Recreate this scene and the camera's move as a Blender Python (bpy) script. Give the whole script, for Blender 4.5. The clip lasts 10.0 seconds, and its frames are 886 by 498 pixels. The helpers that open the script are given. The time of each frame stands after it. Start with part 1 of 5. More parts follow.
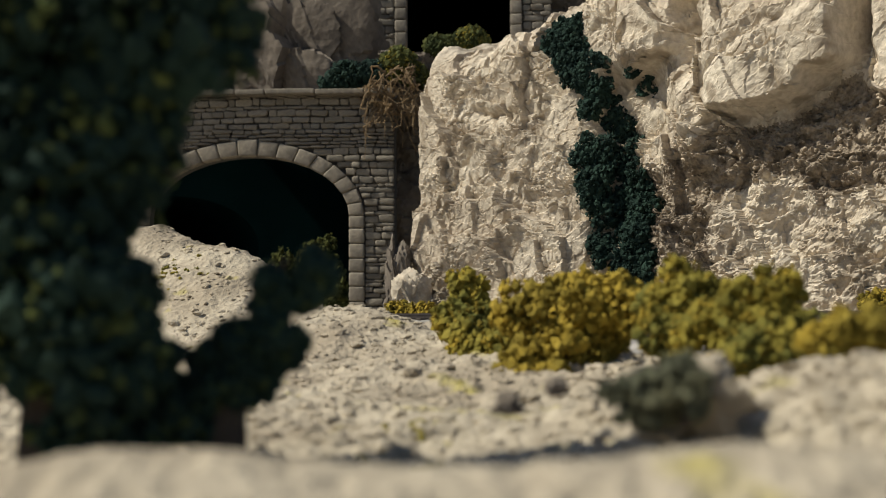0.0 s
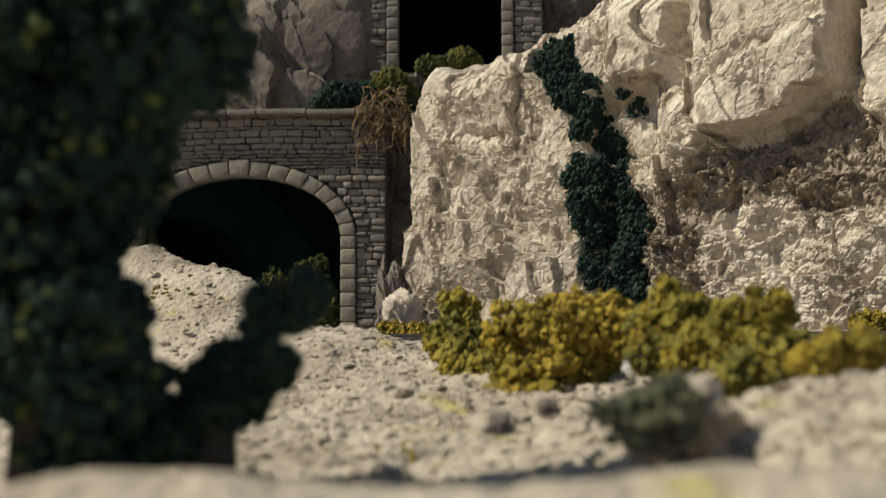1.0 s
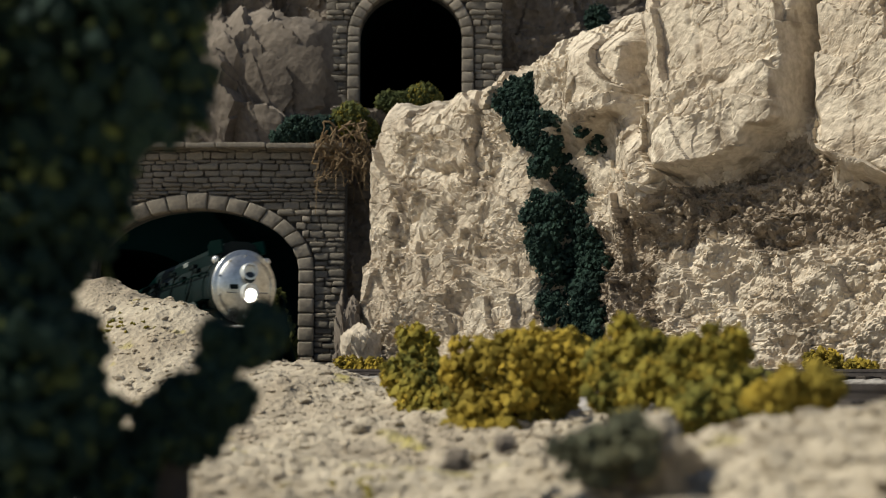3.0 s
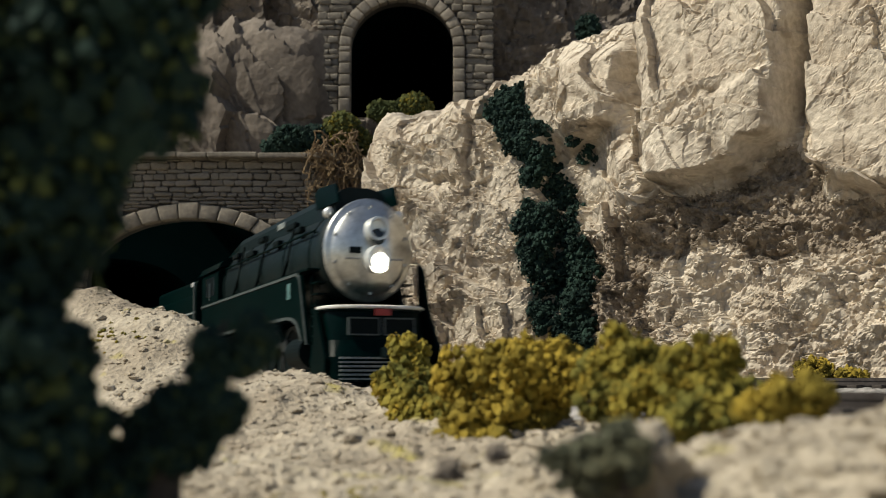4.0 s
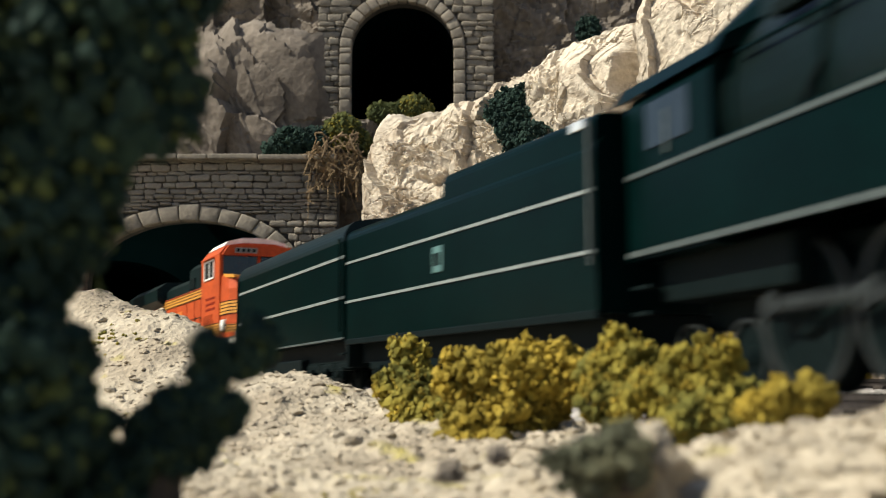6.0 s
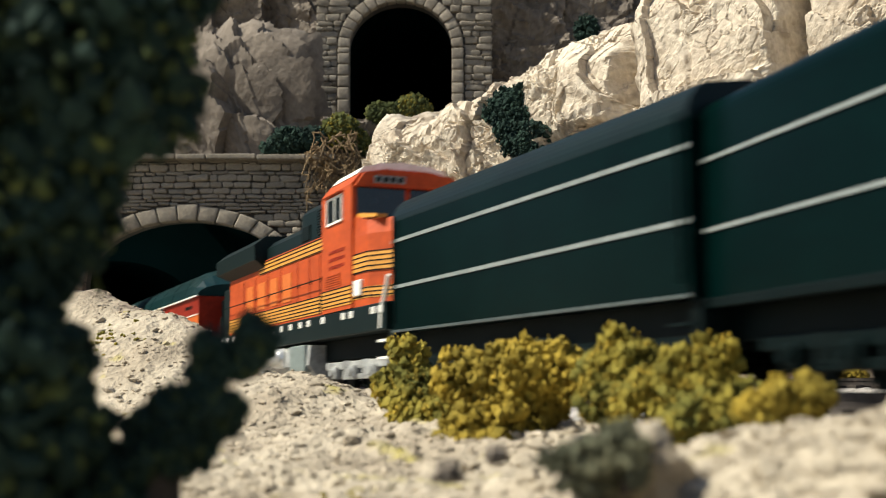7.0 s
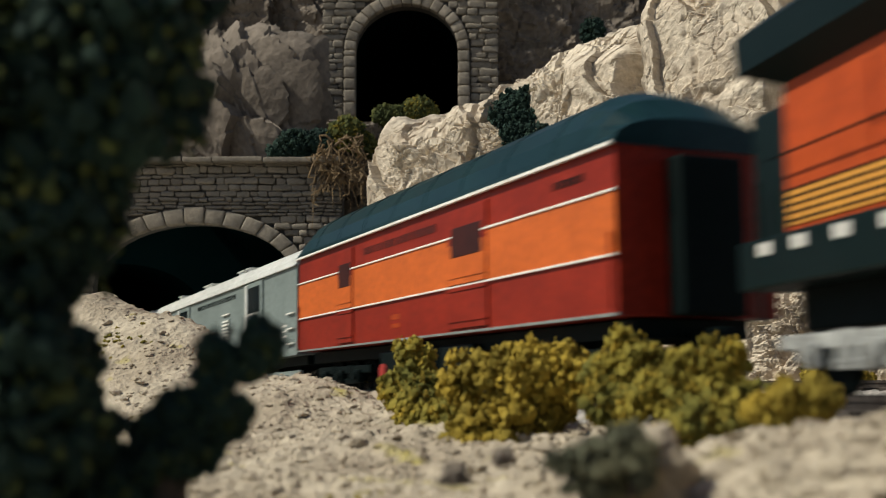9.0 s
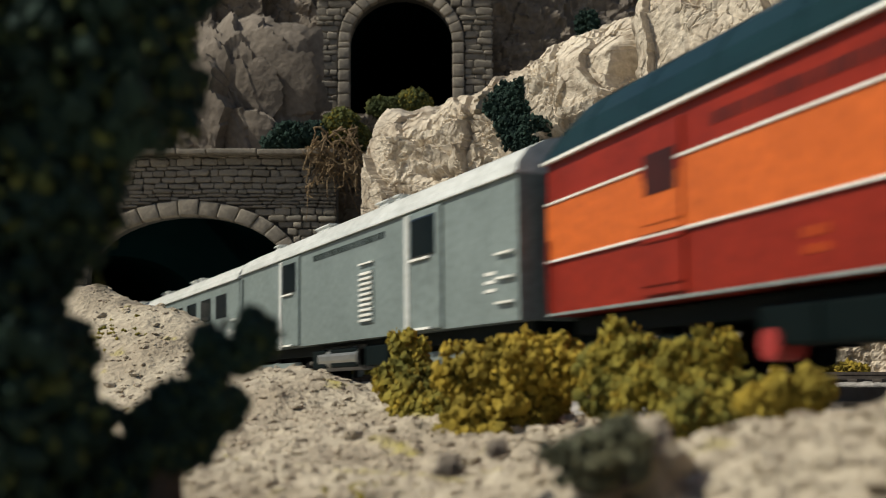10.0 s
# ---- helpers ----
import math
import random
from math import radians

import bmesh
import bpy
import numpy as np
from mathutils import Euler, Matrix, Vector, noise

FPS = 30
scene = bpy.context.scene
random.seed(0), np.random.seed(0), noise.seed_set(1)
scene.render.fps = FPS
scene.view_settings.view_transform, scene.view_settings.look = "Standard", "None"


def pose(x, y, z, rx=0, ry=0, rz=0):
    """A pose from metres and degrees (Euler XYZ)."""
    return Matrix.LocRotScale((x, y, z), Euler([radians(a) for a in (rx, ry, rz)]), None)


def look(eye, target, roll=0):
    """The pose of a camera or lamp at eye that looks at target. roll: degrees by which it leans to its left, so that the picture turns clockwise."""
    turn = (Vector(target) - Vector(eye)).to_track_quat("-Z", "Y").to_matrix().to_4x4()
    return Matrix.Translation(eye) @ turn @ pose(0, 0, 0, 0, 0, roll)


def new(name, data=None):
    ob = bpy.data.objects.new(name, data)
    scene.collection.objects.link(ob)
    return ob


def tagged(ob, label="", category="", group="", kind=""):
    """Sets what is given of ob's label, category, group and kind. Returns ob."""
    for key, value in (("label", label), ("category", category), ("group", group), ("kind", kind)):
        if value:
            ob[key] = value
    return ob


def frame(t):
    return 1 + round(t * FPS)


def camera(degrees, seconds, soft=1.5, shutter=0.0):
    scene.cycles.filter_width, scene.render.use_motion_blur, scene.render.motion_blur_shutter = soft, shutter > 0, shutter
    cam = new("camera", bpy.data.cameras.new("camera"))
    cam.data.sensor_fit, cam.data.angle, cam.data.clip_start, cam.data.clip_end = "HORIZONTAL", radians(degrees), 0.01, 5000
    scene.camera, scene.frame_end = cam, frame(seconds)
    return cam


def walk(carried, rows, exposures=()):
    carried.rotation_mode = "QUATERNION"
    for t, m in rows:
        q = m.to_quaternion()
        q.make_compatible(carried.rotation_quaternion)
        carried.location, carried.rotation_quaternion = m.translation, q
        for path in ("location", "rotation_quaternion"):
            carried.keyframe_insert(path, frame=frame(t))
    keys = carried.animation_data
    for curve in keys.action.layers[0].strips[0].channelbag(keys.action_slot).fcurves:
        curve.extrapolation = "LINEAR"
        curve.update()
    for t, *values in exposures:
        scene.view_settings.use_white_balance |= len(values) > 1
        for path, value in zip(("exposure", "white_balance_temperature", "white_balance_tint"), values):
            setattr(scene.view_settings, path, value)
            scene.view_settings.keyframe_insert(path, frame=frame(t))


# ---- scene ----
K = 1 / 87.0          # the layout is a 1:87 model; all sizes below are written in full-size metres
EYE = (0.0, 0.0, 0.3)
SLOPE = 0.4321        # the main line leaves the camera's axis by this sideways step per metre
X0 = 11.94            # where the main line would cross beside the camera
DX, DY = -0.3967, 0.9180
GRADE = 0.0096        # the main line climbs gently towards the viewer
DEPTH_SPEED = 13.75   # metres of depth that the train gains each second
SPEED = DEPTH_SPEED / DY


def P(x, y, z, rx=0, ry=0, rz=0):
    return pose(x * K, y * K, z * K, rx, ry, rz)


# ---- camera: a fixed tripod head that pans and tilts ----
cam = camera(41.3, 10.0, soft=0.95, shutter=0.7)
cam.data.dof.use_dof = True
cam.data.dof.focus_distance = 32.0 * K
cam.data.dof.aperture_fstop = 44.0
TURNS = [(0, -2.93, -3.23, -0.30), (0.5, -2.82, -3.06, -0.33), (1, -2.51, -2.24, -0.26), (1.5, -2.07, -0.98, 0.1),
         (2, -1.55, -1.08, 0.0), (2.5, -1.09, -0.90, 0.05), (3, -0.49, -0.52, 0.09), (3.2, -0.45, -0.30, 0.05),
         (4.3, 0.0, -0.03, 0.0), (4.5, 0.0, 0.0, 0.0), (5, -0.04, 0.01, 0.02), (5.5, -0.13, 0.01, -0.06),
         (7, -0.03, 0.0, -0.15), (7.5, -0.07, -0.04, -0.16), (8, -0.07, 0.06, -0.18), (8.5, -0.28, 0.25, -0.18),
         (9, -0.34, 0.12, -0.19), (9.5, -0.24, -0.06, -0.25), (10, -0.07, -0.27, -0.23)]
PITCH = 6.12


def aim(yaw, pitch, roll):
    return P(*EYE, 90 + PITCH + pitch, 0, -yaw) @ pose(0, 0, 0, 0, 0, roll)


# the film's own exposure opens a little while the dark cars fill the view
walk(cam, [(t, aim(y, p, r)) for t, y, p, r in TURNS],
     exposures=[(t, e, 6400, 7.5) for t, e in ((0, 0.0), (4.9, 0.0), (5.5, 0.38), (6.8, 0.6), (7.2, 0.6), (7.5, 0.45), (8.0, 0.15), (8.6, -0.05), (9.0, -0.1), (10, -0.12))])

# ---- light ----
SUN_TO = Vector((-0.645, -0.15, 0.75)).normalized()
world = bpy.data.worlds.new("world")
scene.world = world
world.use_nodes = True
wn = world.node_tree.nodes
sky = wn.new("ShaderNodeTexSky")
sky.sky_type, sky.sun_disc = "NISHITA", False
sky.sun_elevation = math.asin(SUN_TO.z)
sky.sun_rotation = math.atan2(SUN_TO.x, SUN_TO.y)
world.node_tree.links.new(sky.outputs[0], wn["Background"].inputs[0])
wn["Background"].inputs[1].default_value = 0.075
sun = new("sun", bpy.data.lights.new("sun", "SUN"))
sun.data.energy, sun.data.angle, sun.data.color = 5.3, radians(0.8), (1.0, 0.925, 0.765)
sun.matrix_basis = look(SUN_TO * 3, (0, 0, 0))


# ---- materials ----
def mat(name, col, col2=None, rough=0.8, metal=0.0, scale=1.0, fine=8.0, bump=0.0, dist=0.05, spec=0.5, rand=0.0, detail=6.0, stain=None, stain_at=0.58):
    """A surface with variation at two scales: broad (scale) and grain (fine), both per full-size metre."""
    m = bpy.data.materials.new(name)
    m.use_nodes = True
    n, l = m.node_tree.nodes, m.node_tree.links
    b = n["Principled BSDF"]
    b.inputs["Roughness"].default_value, b.inputs["Metallic"].default_value = rough, metal
    b.inputs["Specular IOR Level"].default_value = spec
    tc = n.new("ShaderNodeTexCoord")

    def tex(s, det=detail):
        t = n.new("ShaderNodeTexNoise")
        t.inputs["Scale"].default_value, t.inputs["Detail"].default_value = s / K, det
        l.new(tc.outputs["Object"], t.inputs["Vector"])
        return t
    broad, grain = tex(scale), tex(fine)
    mix = n.new("ShaderNodeMix")
    mix.data_type = "RGBA"
    c2 = col2 or tuple(c * 0.7 for c in col)
    mix.inputs[6].default_value, mix.inputs[7].default_value = (*col, 1), (*c2, 1)
    mr = n.new("ShaderNodeMapRange")
    mr.inputs[1].default_value, mr.inputs[2].default_value = 0.36, 0.64
    l.new(broad.outputs[0], mr.inputs[0])
    l.new(mr.outputs[0], mix.inputs[0])
    mul = n.new("ShaderNodeMix")
    mul.data_type, mul.blend_type = "RGBA", "OVERLAY"
    mul.inputs[0].default_value = 0.5
    l.new(mix.outputs[2], mul.inputs[6])
    l.new(grain.outputs[0], mul.inputs[7])
    out = mul.outputs[2]
    if stain:
        st = tex(scale * 2.3, 3)
        m3 = n.new("ShaderNodeMapRange")
        m3.inputs[1].default_value, m3.inputs[2].default_value = stain_at, stain_at + 0.1
        l.new(st.outputs[0], m3.inputs[0])
        sm = n.new("ShaderNodeMix")
        sm.data_type = "RGBA"
        sm.inputs[7].default_value = (*stain, 1)
        l.new(m3.outputs[0], sm.inputs[0])
        l.new(out, sm.inputs[6])
        out = sm.outputs[2]
    if rand:
        oi = n.new("ShaderNodeObjectInfo")
        mm = n.new("ShaderNodeMapRange")
        mm.inputs[3].default_value, mm.inputs[4].default_value = 1 - rand, 1 + rand
        l.new(oi.outputs["Random"], mm.inputs[0])
        hs = n.new("ShaderNodeHueSaturation")
        l.new(mm.outputs[0], hs.inputs["Value"])
        l.new(out, hs.inputs["Color"])
        out = hs.outputs[0]
    l.new(out, b.inputs["Base Color"])
    if bump:
        bp = n.new("ShaderNodeBump")
        bp.inputs["Strength"].default_value, bp.inputs["Distance"].default_value = bump, dist * K
        l.new(grain.outputs[0], bp.inputs["Height"])
        l.new(bp.outputs[0], b.inputs["Normal"])
    return m


def glow(name, col, strength):
    m = bpy.data.materials.new(name)
    m.use_nodes = True
    b = m.node_tree.nodes["Principled BSDF"]
    b.inputs["Base Color"].default_value = (*col, 1)
    b.inputs["Emission Color"].default_value = (*col, 1)
    b.inputs["Emission Strength"].default_value = strength
    return m


CLIFF = mat("carved_plaster_rock", (0.53, 0.465, 0.378), (0.43, 0.366, 0.29), 0.95, scale=0.45, fine=5.0, bump=0.7, dist=0.09, spec=0.2, detail=9, stain=(0.31, 0.258, 0.198), stain_at=0.56)
GRIT = mat("brown_grit", (0.36, 0.30, 0.232), (0.25, 0.204, 0.155), 0.95, scale=0.9, fine=6.0, bump=1.0, dist=0.2, spec=0.2, detail=9, stain=(0.15, 0.12, 0.09), stain_at=0.54)
SAND = mat("pale_ground", (0.42, 0.365, 0.285), (0.30, 0.252, 0.19), 0.95, scale=0.5, fine=7.0, bump=1.0, dist=0.12, spec=0.2, detail=9, stain=(0.36, 0.31, 0.11), stain_at=0.63)
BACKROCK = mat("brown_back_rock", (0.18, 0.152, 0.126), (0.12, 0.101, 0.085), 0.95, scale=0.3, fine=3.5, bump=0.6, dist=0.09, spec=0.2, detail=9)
STONE = mat("portal_stone", (0.245, 0.212, 0.170), (0.165, 0.145, 0.118), 0.85, scale=0.6, fine=6, bump=0.6, dist=0.05, spec=0.3, rand=0.18)
MORTAR = mat("portal_mortar", (0.06, 0.054, 0.05), (0.04, 0.037, 0.034), 0.95, scale=0.6, fine=8, bump=0.5)
# near-black, no gloss: the unlit tunnels' darkness painted into the colour
BLACK = mat("painted_tunnel_dark", (0.0015, 0.006, 0.0066), None, 0.95, scale=0.5, spec=0.0)
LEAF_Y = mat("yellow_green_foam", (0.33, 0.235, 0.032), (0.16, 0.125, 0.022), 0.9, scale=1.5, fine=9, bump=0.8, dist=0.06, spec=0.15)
# deep tone that also carries the shade inside the near trees' crowns
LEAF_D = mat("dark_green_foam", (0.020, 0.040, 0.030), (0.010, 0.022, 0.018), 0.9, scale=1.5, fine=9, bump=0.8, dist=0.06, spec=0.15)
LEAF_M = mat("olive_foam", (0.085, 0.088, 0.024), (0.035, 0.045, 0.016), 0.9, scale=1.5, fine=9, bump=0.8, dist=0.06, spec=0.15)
# lighter tone painted for crown tufts that catch the sun
LEAF_LIT = mat("lit_olive_foam", (0.10, 0.118, 0.034), (0.024, 0.042, 0.022), 0.9, scale=1.5, fine=9, bump=0.8, dist=0.06, spec=0.15)
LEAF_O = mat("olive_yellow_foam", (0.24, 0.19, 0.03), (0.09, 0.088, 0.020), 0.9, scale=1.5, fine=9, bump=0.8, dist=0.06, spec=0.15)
LEAF_G = mat("grey_olive_foam", (0.13, 0.125, 0.075), (0.06, 0.065, 0.045), 0.9, scale=3, fine=12, bump=0.8, dist=0.04, spec=0.15)
TWIG = mat("dry_twig", (0.21, 0.14, 0.07), (0.12, 0.08, 0.042), 0.9, scale=2, fine=8)
BARK = mat("bark", (0.05, 0.038, 0.028), None, 0.9, scale=2, fine=8, bump=0.5)
BALLAST = mat("ballast", (0.30, 0.28, 0.26), (0.18, 0.17, 0.16), 0.9, scale=2, fine=9, bump=1.0, dist=0.1)
RAIL = mat("rail_steel", (0.07, 0.06, 0.055), (0.05, 0.04, 0.035), 0.5, 0.6, scale=2, fine=9)
TIE = mat("wood_tie", (0.05, 0.04, 0.033), None, 0.9, scale=2, fine=9, bump=0.5)


# ---- helpers of the place ----
def part(name, bm, material, parent=None, label="", m=None, smooth=False):
    """Links a bmesh, written in full-size metres, as one mesh object at model size."""
    bmesh.ops.scale(bm, vec=(K, K, K), verts=bm.verts)
    me = bpy.data.meshes.new(name)
    bm.to_mesh(me)
    bm.free()
    if material:
        me.materials.append(material)
    if smooth:
        me.shade_smooth()
    ob = new(name, me)
    if parent:
        ob.parent = parent
    if m:
        ob.matrix_basis = m
    if label:
        ob["label"] = label
    return ob


def mesh_part(name, verts, faces, material, parent=None, label="", smooth=False):
    me = bpy.data.meshes.new(name)
    me.from_pydata([(x * K, y * K, z * K) for x, y, z in verts], [], faces)
    me.materials.append(material)
    if smooth:
        me.shade_smooth()
    ob = new(name, me)
    if parent:
        ob.parent = parent
    if label:
        ob["label"] = label
    return ob


def add_box(bm, cx, cy, cz, sx, sy, sz, bevel=0.0, m=None):
    r = bmesh.ops.create_cube(bm, size=1, matrix=(m or Matrix()) @ Matrix.Translation((cx, cy, cz)) @ Matrix.Diagonal((sx, sy, sz, 1)))
    if bevel:
        es = list({e for v in r["verts"] for e in v.link_edges})
        bmesh.ops.bevel(bm, geom=es, offset=bevel, segments=2, affect="EDGES", profile=0.6)
    return bm


def box(cx, cy, cz, sx, sy, sz, bevel=0.0):
    return add_box(bmesh.new(), cx, cy, cz, sx, sy, sz, bevel)


def add_cyl(bm, a, b, r1, r2=None, seg=16, caps=True):
    a, b = Vector(a), Vector(b)
    d = b - a
    m = Matrix.Translation((a + b) / 2) @ d.to_track_quat("Z", "Y").to_matrix().to_4x4()
    bmesh.ops.create_cone(bm, cap_ends=caps, segments=seg, radius1=r1, radius2=r1 if r2 is None else r2, depth=d.length, matrix=m)
    return bm


def cyl(a, b, r1, r2=None, seg=16):
    return add_cyl(bmesh.new(), a, b, r1, r2, seg)


def fr(x, y, z, scale, octaves=5, h=0.9):
    return noise.fractal(Vector((x * scale, y * scale, z * scale)), h, 2.1, octaves)


def ridged(x, y, z, scale, octaves=5):
    return noise.ridged_multi_fractal(Vector((x * scale, y * scale, z * scale)), 0.9, 2.1, octaves, 1.0, 2.0)


def cells(x, y, z, scale):
    """Facets: the value of the nearest random cell, and the distance to its edge."""
    d, p = noise.voronoi(Vector((x * scale, y * scale, z * scale)))
    c = noise.cell_vector(p[0] * 7.3)
    return c, d[1] - d[0], p[0]


def sheet(name, nu, nv, f, material, parent=None, label="", smooth=True):
    verts = [f(i / (nu - 1), j / (nv - 1)) for j in range(nv) for i in range(nu)]
    faces = [(j * nu + i, j * nu + i + 1, (j + 1) * nu + i + 1, (j + 1) * nu + i) for j in range(nv - 1) for i in range(nu - 1)]
    return mesh_part(name, verts, faces, material, parent, label, smooth)


def sstep(a, b, x):
    t = min(1, max(0, (x - a) / (b - a)))
    return t * t * (3 - 2 * t)


def climb(y):
    return 0.03 + GRADE * (18 - y) - 0.0006 * max(0.0, min(y, 60) - 25) ** 2


BEND = 0.0115         # how sharply the line bends towards the viewer's axis on its near end


def track_x(y):
    """Where the main line runs at depth y: straight in the middle, curved at both ends."""
    far, near = max(0.0, y - 40), max(0.0, 18 - y)
    x = X0 - SLOPE * y - (0.005 * far * far if far < 8 else 0.32 + 0.08 * (far - 8))
    return x - (BEND * near * near if near < 12 else BEND * (144 + 24 * (near - 12)))


PATH = []
ARC = []
for k in range(1301):       # from behind the viewer into the tunnel, with the length along the line
    y = -60 + k * 0.2
    PATH.append(Vector((track_x(y), y, climb(y))))
    ARC.append(0.0 if k == 0 else ARC[-1] + (PATH[-1].xy - PATH[-2].xy).length)
ARC_AT_18 = ARC[390]


def on_line(a):
    """The place on the main line at length a beyond depth 18."""
    a += ARC_AT_18
    lo, hi = 0, len(ARC) - 1
    while hi - lo > 1:
        m = (lo + hi) // 2
        if ARC[m] <= a:
            lo = m
        else:
            hi = m
    return PATH[lo].lerp(PATH[hi], (a - ARC[lo]) / (ARC[hi] - ARC[lo]))


# ---- ground ----
def perp(x, y):
    return (track_x(y) - x) * DY


MOUNDS = [  # x, y, height, radius along x, radius along y
    (-9.2, 30.0, 2.82, 2.4, 3.0), (-6.3, 27.5, 1.9, 2.0, 3.0), (-3.4, 22.5, 0.85, 2.2, 3.4),
    (3.6, 8.0, 0.66, 1.6, 2.0), (1.7, 9.2, 0.25, 1.1, 1.6), (-1.6, 5.0, 0.52, 1.6, 0.8), (1.3, 5.0, 0.52, 1.6, 0.8), (-1.5, 15.0, 0.2, 1.6, 2.5), (-12.0, 34.0, 1.5, 4.0, 4.0), (-7.1, 30.0, 0.12, 1.0, 2.5)]


def ground_z(x, y):
    p = perp(x, y)
    q = (X0 - SLOPE * y - x) * DY
    low = -0.44 + climb(y) * (1 - sstep(2.5, 4.5, q)) - 0.41 * sstep(3.4, 7.0, q)
    z = low + sum(h * math.exp(-((x - a) / r) ** 2 - ((y - b) / s) ** 2) for a, b, h, r, s in MOUNDS) * sstep(1.7, 2.7, p)
    if p > 2.0:
        k = sstep(2.0, 3.0, p) * (0.35 + 0.65 * sstep(5.0, 11.0, y))
        c, e, _ = cells(x, y, 0, 2.2)
        c2, e2, _ = cells(x, y, 4, 5.5)
        z += k * (0.13 * fr(x, y, 0, 0.7) + 0.08 * c.x * sstep(0.0, 0.3, e) + 0.065 * min(c2.x, 0.15) * sstep(0.0, 0.25, e2) + 0.06 * fr(x, y, 9, 2.5, 5))
    return z


def ground():
    def f(u, v):
        y = 1.5 + 56 * v ** 1.9
        w = 2.2 + 0.52 * y
        x = (u * 2 - 1) * w + 0.03 * y
        return (x, y, ground_z(x, y))
    ob = sheet("ground", 430, 420, f, SAND)
    tagged(ob, "pale sandy plaster ground with yellow stains and grit", "ground", kind="structure")

    def far(u, v):
        a, r = u * 2 * math.pi, 0.5 + 3000 * v ** 6
        return (r * math.cos(a), r * math.sin(a), -1.6 - 0.8 * v)
    tagged(sheet("ground_beyond", 48, 20, far, SAND), "pale ground that runs on to the horizon", "ground", kind="structure")


# ---- cliffs and rocks ----
def facets(a, b, seed, scale, tilt, step):
    c, e, q = cells(a, b, seed, scale)
    return step * c.x + tilt * (c.y * (a - q.x / scale) + c.z * (b - q.y / scale)), e


def dome(s, z, s0, z0, rs, rz, power=4.0):
    d = abs((s - s0) / rs) ** power + abs((z - z0) / rz) ** power
    return max(0.0, 1 - d) ** 0.4 if d < 1 else 0.0


CA, CB = Vector((-3.2, 46.0)), Vector((14.0, 30.5))
CD = (CB - CA).normalized()
CN = Vector((CD.y, -CD.x))   # towards the viewer
CLEN = (CB - CA).length


def steps(x, pts):
    """A broken line through (x, y) points."""
    if x <= pts[0][0]:
        return pts[0][1]
    for (xa, ya), (xb, yb) in zip(pts, pts[1:]):
        if x <= xb:
            return ya + (yb - ya) * (x - xa) / (xb - xa)
    return pts[-1][1]


BOULDER_FOOT = [(11.8, 5.2), (12.6, 5.5), (13.3, 6.3), (15.3, 6.15), (16.4, 6.7), (17.8, 7.5), (19.0, 5.6), (21.0, 5.2)]
CLIFF_TOP = [(-3.0, 10.2), (-1.9, 10.9), (-0.6, 10.95), (0.6, 10.45), (2.5, 10.65), (7.0, 11.75), (12.0, 12.75), (14.0, 13.3), (30.0, 21.0)]


def foot(s, z):
    return steps(s + 0.25 * fr(s, z, 71, 0.9, 3), BOULDER_FOOT) + 0.22 * fr(s, z, 72, 0.8, 4)


def gravel(s, z):
    """Where the face has crumbled to grit: under the boulder, beside the creeper and along the foot."""
    w = 0.9 * fr(s, z, 8, 0.5, 4)
    under = sstep(11.6, 12.8, s) * sstep(0.1, 0.5, foot(s, z) - z) * sstep(2.9, 4.4, z + w)
    strip = sstep(9.3, 10.2, s) * sstep(13.6, 12.4, s) * sstep(5.6, 4.2, z + w)
    low = 0.75 * sstep(2.6, 0.8, z + 0.5 * s + w)
    return max(under, strip, low)


